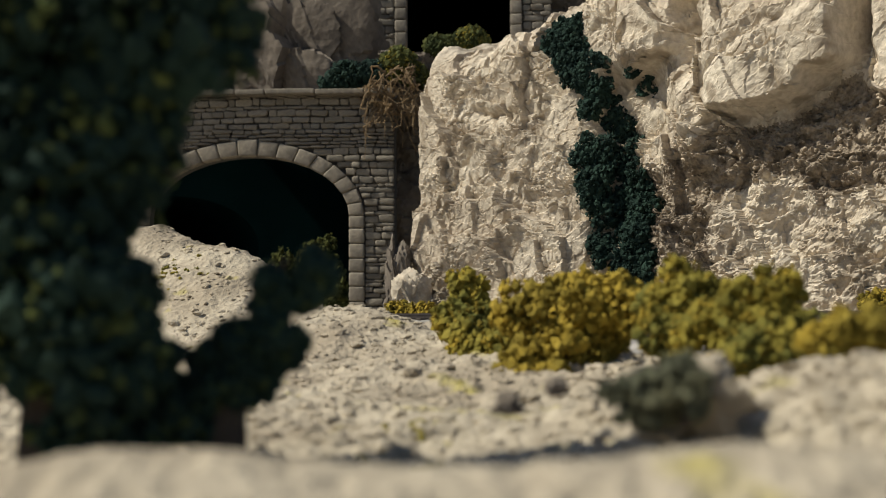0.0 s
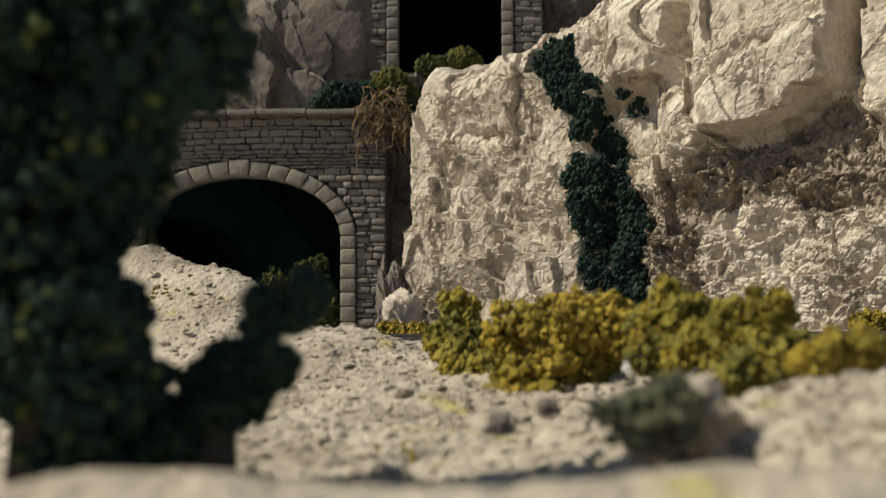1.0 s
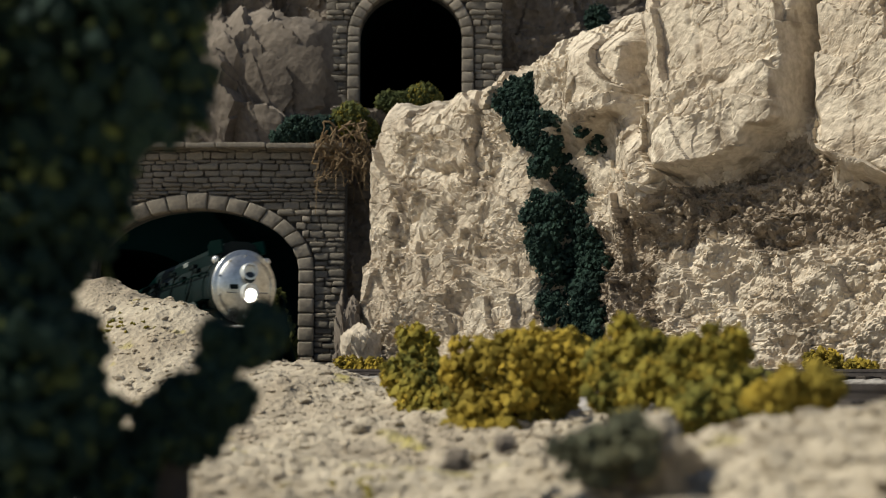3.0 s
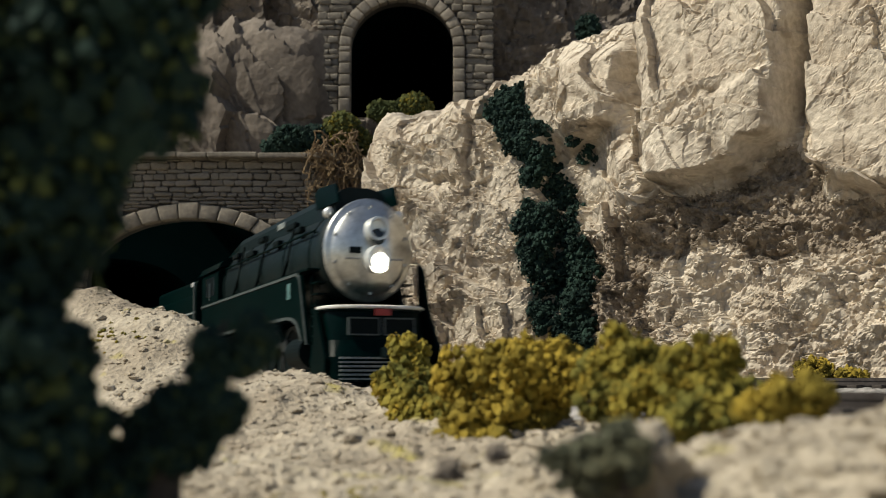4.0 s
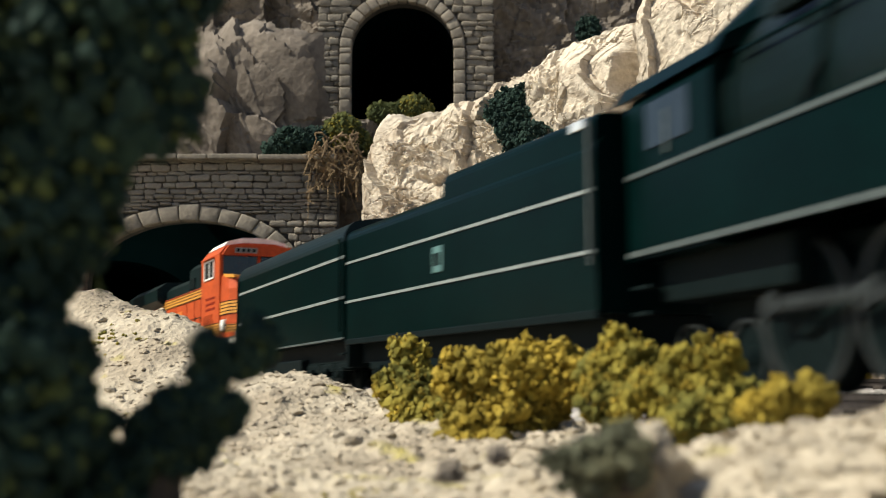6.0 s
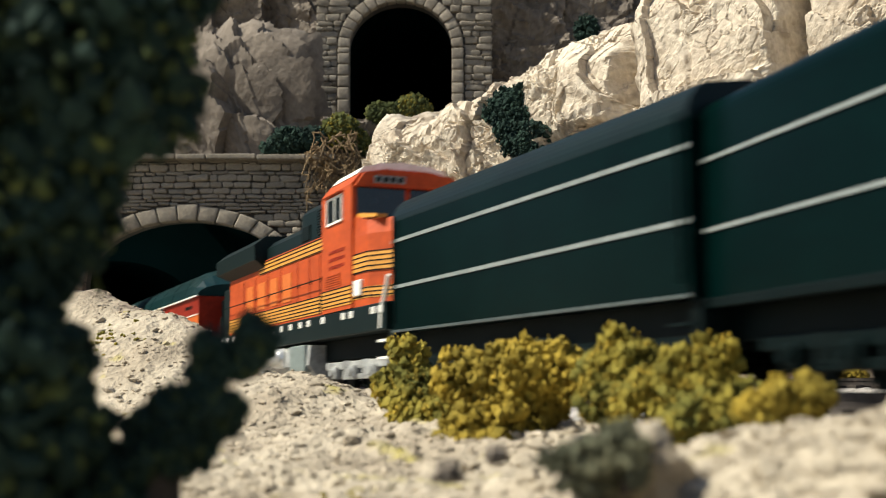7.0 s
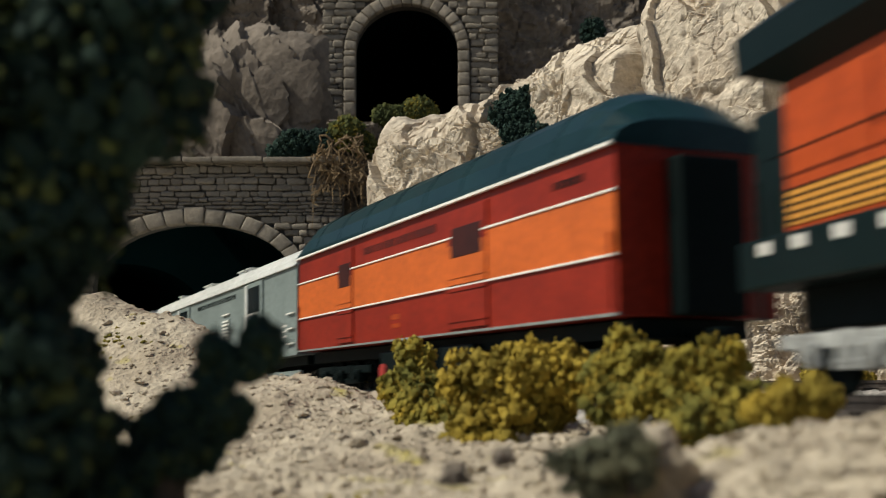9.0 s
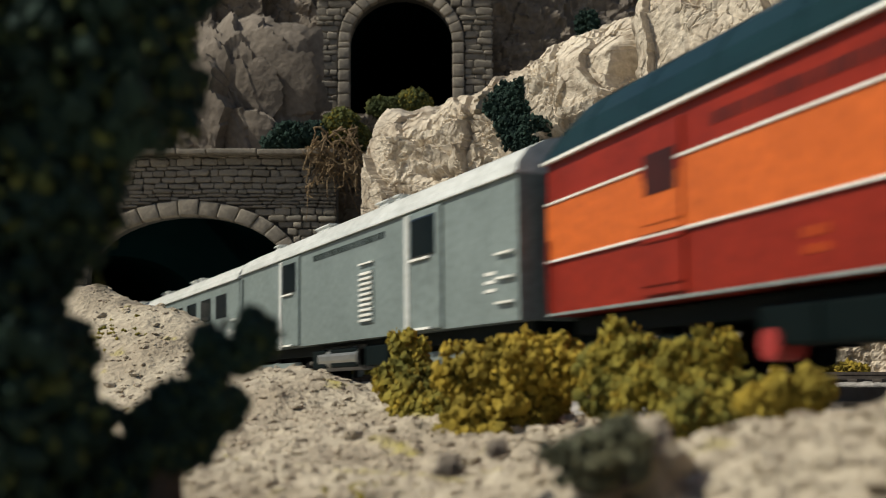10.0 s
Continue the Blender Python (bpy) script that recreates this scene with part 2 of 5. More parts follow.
def cliff_relief(s, z):
    w = s + 0.22 * fr(s, z, 21, 0.6, 4)
    h = z + 0.22 * fr(s, z, 33, 0.6, 4)
    zb = foot(s, z)
    # the great boulder with its undercut foot, the slab beyond the gully, the block beside the creeper
    left = 12.0 + 0.16 * (11 - z) + 0.25 * fr(s, z, 61, 0.7, 3)
    bould = sstep(left - 0.15, left + 1.1, s) * sstep(zb - 0.1, zb + 0.30, z) * sstep(18.0, 17.55, s + 0.2 * fr(s, z, 62, 0.8, 3))
    slab = sstep(18.1, 18.8, s + 0.2 * fr(s, z, 63, 0.8, 3)) * sstep(zb - 0.1, zb + 0.5, z)
    blk = sstep(8.6, 9.6, s) * sstep(11.75, 11.2, s + 0.25 * fr(s, z, 64, 0.9, 3)) * sstep(8.1, 8.5, z - 0.28 * (s - 10) + 0.2 * fr(s, z, 65, 0.9, 3)) * sstep(11.9, 10.9, z)
    calm = 1 - 0.6 * max(bould, slab, 0.8 * blk)
    big, e1 = facets(w, h, 1.0, 0.34, 0.20, 0.16)
    # shards lie in slanting rows
    a, b = w * 0.8 + h * 0.6, h * 0.8 - w * 0.6
    mid, e2 = facets(a * 0.85, b * 1.2, 2.0, 0.75, 0.30, 0.14)
    small, e3 = facets(a * 0.8, b * 1.25, 3.0, 1.9, 0.34, 0.08)
    tiny, e4 = facets(w, h, 13.0, 4.2, 0.26, 0.026)
    patch = 0.35 + 0.75 * sstep(-0.15, 0.4, fr(s, z, 40, 0.5, 3))
    # lone chips that stand proud and throw small shadows
    cc, ec, qc = cells(a * 0.75, b * 1.4, 23.0, 1.9)
    small += 0.11 * sstep(0.12, 0.3, cc.x) * sstep(0.02, 0.10, ec)
    edge = sstep(1.2, -0.8, s)   # the near corner is worn smoother
    off = big + calm * (1 - 0.5 * edge) * (mid + patch * (small + tiny)) + 0.30 * fr(s, z, 2, 0.16, 3) + 0.03 * fr(s, z, 5, 1.6, 6)
    # crumbled zone: rubble knobs and pits
    g = min(1.0, max(gravel(s, z), 0.55 * sstep(12.6, 14.0, s) * sstep(4.6, 3.6, z)))
    c, e, q = cells(s, z, 7.0, 3.4)
    c2, e2b, q2 = cells(s, z, 19.0, 6.5)
    pit = max(0.0, fr(s, z, 17, 0.9, 3))
    off += g * (0.17 * max(0.0, c.x) * sstep(0, 0.35, e) + 0.07 * max(0.0, c2.x) * sstep(0, 0.3, e2b) - 0.16 - 0.40 * pit)
    off += 1.45 * bould + 1.2 * slab + 0.85 * blk
    # slanting cracks over the boulder's face
    k = z - 0.5 * (s - 14) - 8.0 + 0.5 * fr(s, z, 66, 0.6, 4)
    off -= bould * (0.16 * math.exp(-(k / 0.16) ** 2) + 0.14 * sstep(-0.3, 0.3, k)) + 0.12 * bould * math.exp(-((s - 15.2 + 0.3 * (z - 9) + 0.4 * fr(s, z, 67, 0.7, 3)) / 0.14) ** 2)
    off -= 0.7 * math.exp(-((s - 17.95 - 0.05 * (z - 8)) / 0.28) ** 2) * sstep(6.2, 8, z)
    off -= 0.55 * math.exp(-((s - 11.85 - 0.1 * (11 - z)) / 0.30) ** 2) * sstep(6.5, 8.5, z)
    # the rib under the boulder's near corner, the hollow behind the creeper
    off += 0.75 * math.exp(-((s - 12.1 - 0.22 * (8 - z)) / 0.55) ** 2) * sstep(4.2, 5.4, z) * sstep(8.5, 7.0, z)
    off -= 0.65 * sstep(7.6, 8.8, s) * sstep(11.6, 10.4, s) * sstep(9.0, 8.0, z)
    # a slot high on the near block
    k = z - 7.7 + 0.12 * (s - 3) + 0.2 * fr(s, z, 69, 1.2, 3)
    off -= 0.32 * math.exp(-(k / 0.20) ** 2) * sstep(1.6, 2.4, s) * sstep(5.0, 4.0, s)
    return off


def cliff_face():
    def f(u, v):
        s = -2.4 + u * (CLEN + 8.2)
        top = steps(s, CLIFF_TOP) + 0.22 * fr(s, 0, 4, 0.6, 4)
        back = 1.6 * sstep(-0.5, -2.4, s)
        if v < 0.86:
            h = v / 0.86
            z = -0.6 + h * (top + 0.6)
            back += 1.5 * h + 0.8 * max(0, (h - 0.88) / 0.12) ** 2
            k = 1.0
        else:
            h = (v - 0.86) / 0.14
            z = top + 1.6 * h + 0.2 * fr(s, h * 7, 3, 1.2, 4)
            back += 2.3 + 8 * h
            k = 1 - 0.7 * h
        q = CA + CD * s + CN * (k * cliff_relief(s, z) - back)
        return (q.x, q.y, z)
    ob = sheet("cliff", 640, 400, f, CLIFF, smooth=False)
    # loose brown grit that lies in the weathered hollows of the face
    ob.data.materials.append(GRIT)
    rnd = random.Random(5)
    for p in ob.data.polygons:
        c = p.center / K
        s = (c.xy - CA).dot(CD)
        g = gravel(s, c.z) + 0.35 * fr(s, c.z, 55, 2.2, 4)
        p.material_index = 1 if g > 0.62 + rnd.uniform(-0.12, 0.12) else 0
    return tagged(ob, "pale carved plaster rock cliff with a jutting boulder beside the track", "cliff", kind="structure")


def rock_wall(name, x0, x1, y, z0, z1, nu, nv, label, lean=0.12, curve=0.0):
    def f(u, v):
        x, z = x0 + (x1 - x0) * u, z0 + (z1 - z0) * v
        a, _ = facets(x, z, y, 0.45, 0.4, 0.4)
        b, _ = facets(x, z * 1.2, y + 3, 1.5, 0.4, 0.12)
        return (x, y + lean * (z - z0) + curve * (u - 0.5) ** 2 - a - b - 0.5 * fr(x, z, y, 0.25, 4) - 0.1 * fr(x, z, 9, 2.0, 4), z)
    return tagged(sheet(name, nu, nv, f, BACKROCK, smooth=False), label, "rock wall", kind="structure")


def rock(name, x, y, z, sx, sy, sz, seed, material, label, sub=5, amount=0.22, rz=0.0):
    bm = bmesh.new()
    bmesh.ops.create_icosphere(bm, subdivisions=sub, radius=1)
    rot = Matrix.Rotation(radians(rz), 3, "Z")
    for v in bm.verts:
        d = v.co.normalized()
        big, e = facets(d.x * 2 + seed, d.y * 2 + d.z * 2.6, seed, 0.62, 0.3, amount)
        mid, e2 = facets(d.x * 2 + d.z, d.y * 2 - seed, seed + 5, 1.5, 0.30, amount * 0.22)
        k = 1 + big + mid + 0.045 * fr(d.x + seed, d.y, d.z, 2.5, 5)
        # squarish block
        m = max(abs(d.x), abs(d.y), abs(d.z))
        k *= 0.72 + 0.28 / m ** 0.8 * 0.9
        v.co = rot @ Vector((d.x * k * sx, d.y * k * sy, d.z * k * sz))
    ob = part(name, bm, material, m=P(x, y, z))
    return tagged(ob, label, "rock")


# ---- stone portals ----
RISE = 0.92      # upper arch, nearly a half circle
FLAT = 0.60      # lower arch, a flattened one


def portal_wall(x0, x1, y, z0, z1, xc, half, spring, rise, thick):
    """A wall with an arched opening."""
    bm = bmesh.new()
    n = 28
    arch = [(xc - half, z0)] + [(xc - half * math.cos(math.pi * i / n), spring + half * rise * math.sin(math.pi * i / n)) for i in range(n + 1)] + [(xc + half, z0)]
    outer = [(x0, z0)] + [(x0 + (x1 - x0) * i / n, z1) for i in range(n + 1)] + [(x1, z0)]
    for yy in (y, y + thick):
        a = [bm.verts.new((p[0], yy, p[1])) for p in arch]
        b = [bm.verts.new((p[0], yy, p[1])) for p in outer]
        for i in range(len(arch) - 1):
            bm.faces.new((a[i], a[i + 1], b[i + 1], b[i]))
    bm.verts.ensure_lookup_table()
    k, j = len(arch) * 2, len(arch)
    for i in range(j - 1):
        bm.faces.new((bm.verts[i], bm.verts[i + 1], bm.verts[i + 1 + k], bm.verts[i + k]))
        bm.faces.new((bm.verts[i + j], bm.verts[i + 1 + j], bm.verts[i + 1 + j + k], bm.verts[i + j + k]))
    bmesh.ops.recalc_face_normals(bm, faces=bm.faces)
    return bm


def stone_meshes(count, seed):
    rnd, made = random.Random(seed), []
    for i in range(count):
        bm = box(0, 0, 0, 1, 1, 1)
        bmesh.ops.bevel(bm, geom=list(bm.edges), offset=0.2, segments=2, affect="EDGES", profile=0.55)
        for v in bm.verts:
            v.co += Vector((rnd.uniform(-0.07, 0.07), rnd.uniform(-0.12, 0.05), rnd.uniform(-0.10, 0.10)))
        bmesh.ops.scale(bm, vec=(K, K, K), verts=bm.verts)
        me = bpy.data.meshes.new("stone")
        bm.to_mesh(me)
        bm.free()
        me.shade_smooth()
        me.materials.append(STONE)
        made.append(me)
    return made


def masonry(wall, x0, x1, y, z0, z1, xc, half, spring, rise, ring, course, seed, see):
    """Courses of rubble stone and a ring of cut stones round the arch, all on the face of a wall."""
    rnd, meshes = random.Random(seed), stone_meshes(8, seed)
    z = z0
    while z < z1 - 0.05:
        h = min(course * rnd.uniform(0.6, 1.5), z1 - z)
        zm = z + h * 0.35
        r = half + ring
        if zm < spring:
            w = r
        else:
            k = 1 - ((zm - spring) / (half * rise + ring)) ** 2
            w = r * math.sqrt(k) if k > 0 else 0
        spans = [(x0, xc - w), (xc + w, x1)] if w > 0 else [(x0, x1)]
        for a, b in spans:
            x = a
            while x < b - 0.05:
                length = course * rnd.uniform(1.3, 3.8)
                if b - x - length < course * 0.8:
                    length = b - x
                if see(x + length / 2, z):
                    ob = new("stone", rnd.choice(meshes))
                    ob.parent = wall
                    d = rnd.uniform(0.12, 0.26)
                    wave = 0.10 * noise.noise(Vector((x * 0.5, z * 0.4, seed))) + 0.04 * noise.noise(Vector((x * 1.7, z, seed)))
                    ob.matrix_basis = P(x + length / 2, y - d * 0.30, z + h / 2 + wave, 0, rnd.uniform(-3, 3), 0) @ Matrix.Diagonal((length - 0.03, d, h - 0.03, 1))
                x += length
        z += h
    # ring of cut stones
    n = 17
    for i in range(n):
        a0, a1 = math.pi * (i + 0.02) / n, math.pi * (i + 0.98) / n
        key = 0.06 if i == n // 2 else 0
        bm = bmesh.new()
        pts = []
        for a, rr in ((a0, 0.0), (a1, 0.0), (a1, ring + key), (a0, ring + key)):
            pts.append((xc - (half - 0.04 + rr) * math.cos(a), spring + (half * rise - 0.04 + rr) * math.sin(a)))
        f = [bm.verts.new((px, y - 0.24 - key * 0.5 + rnd.uniform(-0.03, 0.03), pz)) for px, pz in pts]
        g = [bm.verts.new((px, y + 0.30, pz)) for px, pz in pts]
        bm.faces.new(f), bm.faces.new(g[::-1])
        for q in range(4):
            bm.faces.new((f[q], g[q], g[(q + 1) % 4], f[(q + 1) % 4]))
        bmesh.ops.recalc_face_normals(bm, faces=bm.faces)
        bmesh.ops.bevel(bm, geom=list(bm.edges), offset=0.07, segments=2, affect="EDGES", profile=0.6)
        part("ring_stone", bm, STONE, wall, smooth=True)
    for side in (-1, 1):
        z = z0
        while z < spring - 0.05:
            h = min(0.62 * rnd.uniform(0.85, 1.15), spring - z)
            bm = box(xc + side * (half - 0.04 + ring / 2), y + 0.03, z + h / 2, ring, 0.54, h - 0.03, 0.07)
            part("ring_stone", bm, STONE, wall, smooth=True)
            z += h


def tunnel(name, xc, half, spring, rise, z0, y, length, skew, label):
    """A lining that runs on behind a portal, its dark put into the colour."""
    n = 24
    prof = [(xc - half, z0)] + [(xc - half * math.cos(math.pi * i / n), spring + half * rise * math.sin(math.pi * i / n)) for i in range(n + 1)] + [(xc + half, z0)]
    verts = [(x + skew * d, y + d, z) for d in (0, length) for x, z in prof]
    m = len(prof)
    faces = [(i, (i + 1) % m, (i + 1) % m + m, i + m) for i in range(m)] + [tuple(range(m, 2 * m))]
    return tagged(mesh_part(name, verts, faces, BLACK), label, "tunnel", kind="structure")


def lower_portal():
    a = (-17.5, -4.4, 47.5, -0.6, 9.0, -10.4, 4.2, 4.08, FLAT)
    wall = part("wall_lower_portal", portal_wall(*a, 1.0), MORTAR)
    tagged(wall, "grey-brown rubble stone wall with an arched railway opening", "tunnel portal", kind="structure")
    masonry(wall, *a, 0.62, 0.22, 11, lambda x, z: x > -13.3)
    # coping of flat slabs
    rnd, x = random.Random(5), -16.4
    while x < -4.4:
        length = min(rnd.uniform(1.2, 2.1), -4.35 - x)
        part("coping_slab", box(x + length / 2, 47.6, 9.12 + rnd.uniform(-0.03, 0.03), length - 0.03, 1.5, 0.22, 0.06), STONE, wall)
        x += length
    # open cutting behind the arch, then added black wall and tunnel, dark by colour
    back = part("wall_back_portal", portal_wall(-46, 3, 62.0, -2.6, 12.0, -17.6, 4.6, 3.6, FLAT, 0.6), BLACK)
    tagged(back, "added black wall that keeps the view through the arch dark", "wall", kind="structure")
    tunnel("tunnel_lower", -17.6 - SLOPE * 0.5, 4.8, 3.6, FLAT, -2.6, 62.5, 110, -SLOPE - 0.08, "black painted lining standing in for the unlit railway tunnel behind the cutting")


def upper_portal():
    a = (-6.35, 2.45, 57.5, 9.0, 21.2, -2.12, 2.6, 16.6, RISE)
    wall = part("wall_upper_portal", portal_wall(*a, 1.0), MORTAR)
    tagged(wall, "brown rubble stone wall round a tall arched opening", "tunnel portal", kind="structure")
    masonry(wall, *a, 0.58, 0.28, 23, lambda x, z: z > 11)
    tunnel("tunnel_upper", -2.12, 2.8, 16.6, RISE, 9.0, 58.4, 20, 0.0, "black painted lining standing in for the unlit upper tunnel behind the stone arch")


# ---- plants of ground foam ----
def clumps(bm, blobs, count, size, rnd, sub=1, rough=0.75):
    """Scatters ragged tufts over the skin of several blobs (x, y, z, rx, ry, rz)."""
    vol = [b[3] * b[4] + b[4] * b[5] + b[3] * b[5] for b in blobs]
    base = bmesh.new()
    bmesh.ops.create_icosphere(base, subdivisions=sub, radius=1)
    bv, bf = [v.co.copy() for v in base.verts], [[v.index for v in f.verts] for f in base.faces]
    base.free()
    verts, faces = [], []
    for _ in range(count):
        x, y, z, rx, ry, rz = rnd.choices(blobs, vol)[0]
        d = Vector((rnd.gauss(0, 1), rnd.gauss(0, 1), rnd.gauss(0, 1))).normalized()
        k = rnd.uniform(0.55, 1.06)
        c = Vector((x + d.x * rx * k, y + d.y * ry * k, z + d.z * rz * k))
        s = size * rnd.uniform(0.5, 1.3)
        o, n0 = rnd.uniform(0, 99), len(verts)
        for p in bv:
            q = p * s * max(0.25, 1 + rough * noise.noise(p * 2.3 + Vector((o, 0, 0))) * 2)
            verts.append((c + q)[:])
        faces += [[i + n0 for i in f] for f in bf]
    return verts, faces


def knobs(blobs, n, rnd, k=0.42, core=0.72):
    """Breaks each blob into a shrunken core and n lumps on its skin, so that the outline is uneven."""
    made = []
    for x, y, z, rx, ry, rz in blobs:
        made.append((x, y, z, rx * core, ry * core, rz * core))
        for _ in range(n):
            d = Vector((rnd.gauss(0, 1), rnd.gauss(0, 1), rnd.gauss(0.25, 1))).normalized()
            q = k * rnd.uniform(0.6, 1.25)
            made.append((x + d.x * rx * 0.72, y + d.y * ry * 0.72, z + d.z * rz * 0.72, rx * q, ry * q, rz * q))
    return made


def foam(name, blobs, count, size, material, label, seed, sub=1, category="bush", group="", stem=None, core=None):
    rnd = random.Random(seed)
    count, size = int(count * 3.0), size * 0.58
    stalks = blobs[:6]
    if name == "bush":
        blobs = knobs(blobs, 9, rnd)
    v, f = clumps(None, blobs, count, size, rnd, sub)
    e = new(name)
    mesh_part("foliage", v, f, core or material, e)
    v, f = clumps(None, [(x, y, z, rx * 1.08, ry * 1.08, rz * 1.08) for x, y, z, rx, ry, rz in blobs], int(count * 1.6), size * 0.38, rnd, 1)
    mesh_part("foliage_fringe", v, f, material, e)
    for x, y, z, rx, ry, rz in stalks:
        part("stem", cyl(stem or (x, y, z - rz * 1.2), (x, y, z), 0.05 + 0.03 * rx, 0.03, 7), BARK, e)
    return tagged(e, label, category, group)


# ---- the place ----
ground()
cliff_face()
lower_portal()
upper_portal()
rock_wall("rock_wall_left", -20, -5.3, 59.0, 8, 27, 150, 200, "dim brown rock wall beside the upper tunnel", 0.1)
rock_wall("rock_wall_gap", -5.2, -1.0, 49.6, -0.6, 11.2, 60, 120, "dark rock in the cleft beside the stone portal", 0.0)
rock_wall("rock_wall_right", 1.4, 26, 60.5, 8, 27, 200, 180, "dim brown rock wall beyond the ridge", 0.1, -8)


def terrace_top(u, v):
    x, y = -12.4 + 16.4 * u, 48.0 + 13 * v
    return (x, y, 8.95 + 2.6 * sstep(50, 57, y) + 0.35 * fr(x, y, 2, 0.6, 5))


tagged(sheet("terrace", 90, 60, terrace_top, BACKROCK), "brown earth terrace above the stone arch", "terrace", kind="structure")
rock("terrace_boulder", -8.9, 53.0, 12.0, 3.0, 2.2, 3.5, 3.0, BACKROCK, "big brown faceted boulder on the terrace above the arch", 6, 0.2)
rock("boulder", -3.55, 45.4, 0.75, 0.7, 0.6, 0.85, 8.0, CLIFF, "tan boulder at the foot of the stone portal", 5, 0.12, 20)
rock("boulder", -4.2, 46.6, 1.0, 0.5, 0.5, 1.7, 5.0, BACKROCK, "tall brown rock leaning against the stone portal", 5, 0.1)
rock("boulder", -12.4, 43.0, 0.2, 1.3, 1.0, 1.3, 15.0, BACKROCK, "grey rock beside the tunnel mouth", 5, 0.2)

# shrubs on the terrace and the ridge
foam("shrub", [(-6.3, 48.3, 10.0, 0.9, 0.6, 0.6), (-5.4, 48.6, 10.1, 0.6, 0.5, 0.55), (-7.2, 48.6, 9.7, 0.5, 0.4, 0.4)], 260, 0.2, LEAF_D, "dark green foam shrub on the terrace edge", 31)
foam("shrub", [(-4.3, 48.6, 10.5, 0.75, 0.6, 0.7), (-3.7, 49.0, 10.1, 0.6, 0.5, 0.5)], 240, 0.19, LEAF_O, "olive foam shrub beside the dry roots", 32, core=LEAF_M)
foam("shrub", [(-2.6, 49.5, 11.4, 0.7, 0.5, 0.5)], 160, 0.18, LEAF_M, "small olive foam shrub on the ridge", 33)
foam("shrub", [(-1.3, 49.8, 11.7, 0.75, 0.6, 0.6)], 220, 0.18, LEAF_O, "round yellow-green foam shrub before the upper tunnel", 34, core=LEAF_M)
foam("shrub", [(7.3, 58.0, 17.6, 0.6, 0.5, 0.8), (7.6, 58.0, 16.6, 0.5, 0.5, 0.6)], 160, 0.2, LEAF_D, "dark shrub on the far rock wall", 35)
foam("tuft", [(12.0, 36.0, 12.9, 0.5, 0.4, 0.3)], 90, 0.14, LEAF_M, "small olive tuft on the cliff top", 36)


def vine():
    """Dark creeper that hangs down a gully in the cliff."""
    rnd, blobs = random.Random(77), []
    mid = [(1.2, 9.3), (2.0, 9.3), (3.5, 9.0), (5.2, 8.8), (6.3, 8.5), (7.2, 8.1), (8.2, 7.7), (9.0, 7.5), (9.8, 6.9), (10.6, 6.6)]
    wide = [(1.2, 1.2), (3.5, 1.5), (5.2, 1.4), (6.3, 0.75), (7.2, 0.5), (8.2, 0.75), (9.0, 0.85), (9.8, 1.2), (10.6, 0.9)]
    for i in range(90):
        z = 10.6 - 9.4 * i / 89
        wd = steps(z, wide)
        s = steps(z, mid) + rnd.uniform(-1, 1) * wd * 0.78
        q = CA + CD * s + CN * (cliff_relief(s, z) + 0.14 - 1.5 * (z + 0.6) / 11)
        r = rnd.uniform(0.28, 0.55) * (0.6 + 0.4 * wd)
        blobs.append((q.x, q.y, z, r, r * 0.8, r))
    for s, z, r in ((9.7, 8.4, 0.30), (9.9, 8.1, 0.34), (9.5, 7.8, 0.24), (10.1, 7.7, 0.22)):
        q = CA + CD * s + CN * (cliff_relief(s, z) + 0.10 - 1.5 * (z + 0.6) / 11)
        blobs.append((q.x, q.y, z, r, r * 0.8, r))
    foam("creeper", blobs, 3000, 0.15, LEAF_D, "dark green foam creeper hanging down the cliff", 78, category="vine")


vine()


def roots():
    rnd, e = random.Random(9), new("dry_roots")
    for i in range(80):
        bm = bmesh.new()
        x, y, z = -4.6 + rnd.uniform(-0.5, 1.1), 47.0 + rnd.uniform(-0.3, 0.2), rnd.uniform(8.2, 10.0)
        p = Vector((x, y, z))
        r = rnd.uniform(0.03, 0.06)
        for k in range(5):
            q = p + Vector((rnd.uniform(-0.38, 0.38), rnd.uniform(-0.2, 0.15), rnd.uniform(-0.62, 0.30)))
            add_cyl(bm, p, q, r, r * 0.8, 5)
            p, r = q, r * 0.8
        part("root", bm, TWIG, e)
    tagged(e, "tangle of dry brown roots hanging over the wall's end", "roots")


roots()

# the portals, the terrace and all on it stand further back than the cliff's near end
for ob in list(scene.objects):
    if ob.parent is None and ob.name.split(".")[0] in ("wall_lower_portal", "wall_upper_portal", "wall_back_portal", "tunnel_lower", "tunnel_upper", "rock_wall_left",
                                                       "rock_wall_right", "rock_wall_gap", "terrace", "terrace_boulder", "shrub", "dry_roots"):
        eye = Matrix.Translation(Vector(EYE) * K)
        ob.matrix_basis = eye @ Matrix.Scale(1.12, 4) @ eye.inverted() @ ob.matrix_basis

# tufts along the foot of the cliff
foam("tuft", [(-3.9, 43.6, 0.1, 0.6, 0.4, 0.5), (-3.0, 43.4, 0.1, 0.7, 0.4, 0.45), (-2.0, 42.9, 0.0, 0.5, 0.4, 0.4)], 260, 0.13, LEAF_Y, "low yellow-green tuft at the foot of the rock", 41)
foam("tuft", [(1.6, 40.6, 0.4, 0.9, 0.4, 0.7)], 150, 0.13, LEAF_Y, "low yellow-green tuft at the foot of the rock", 43)
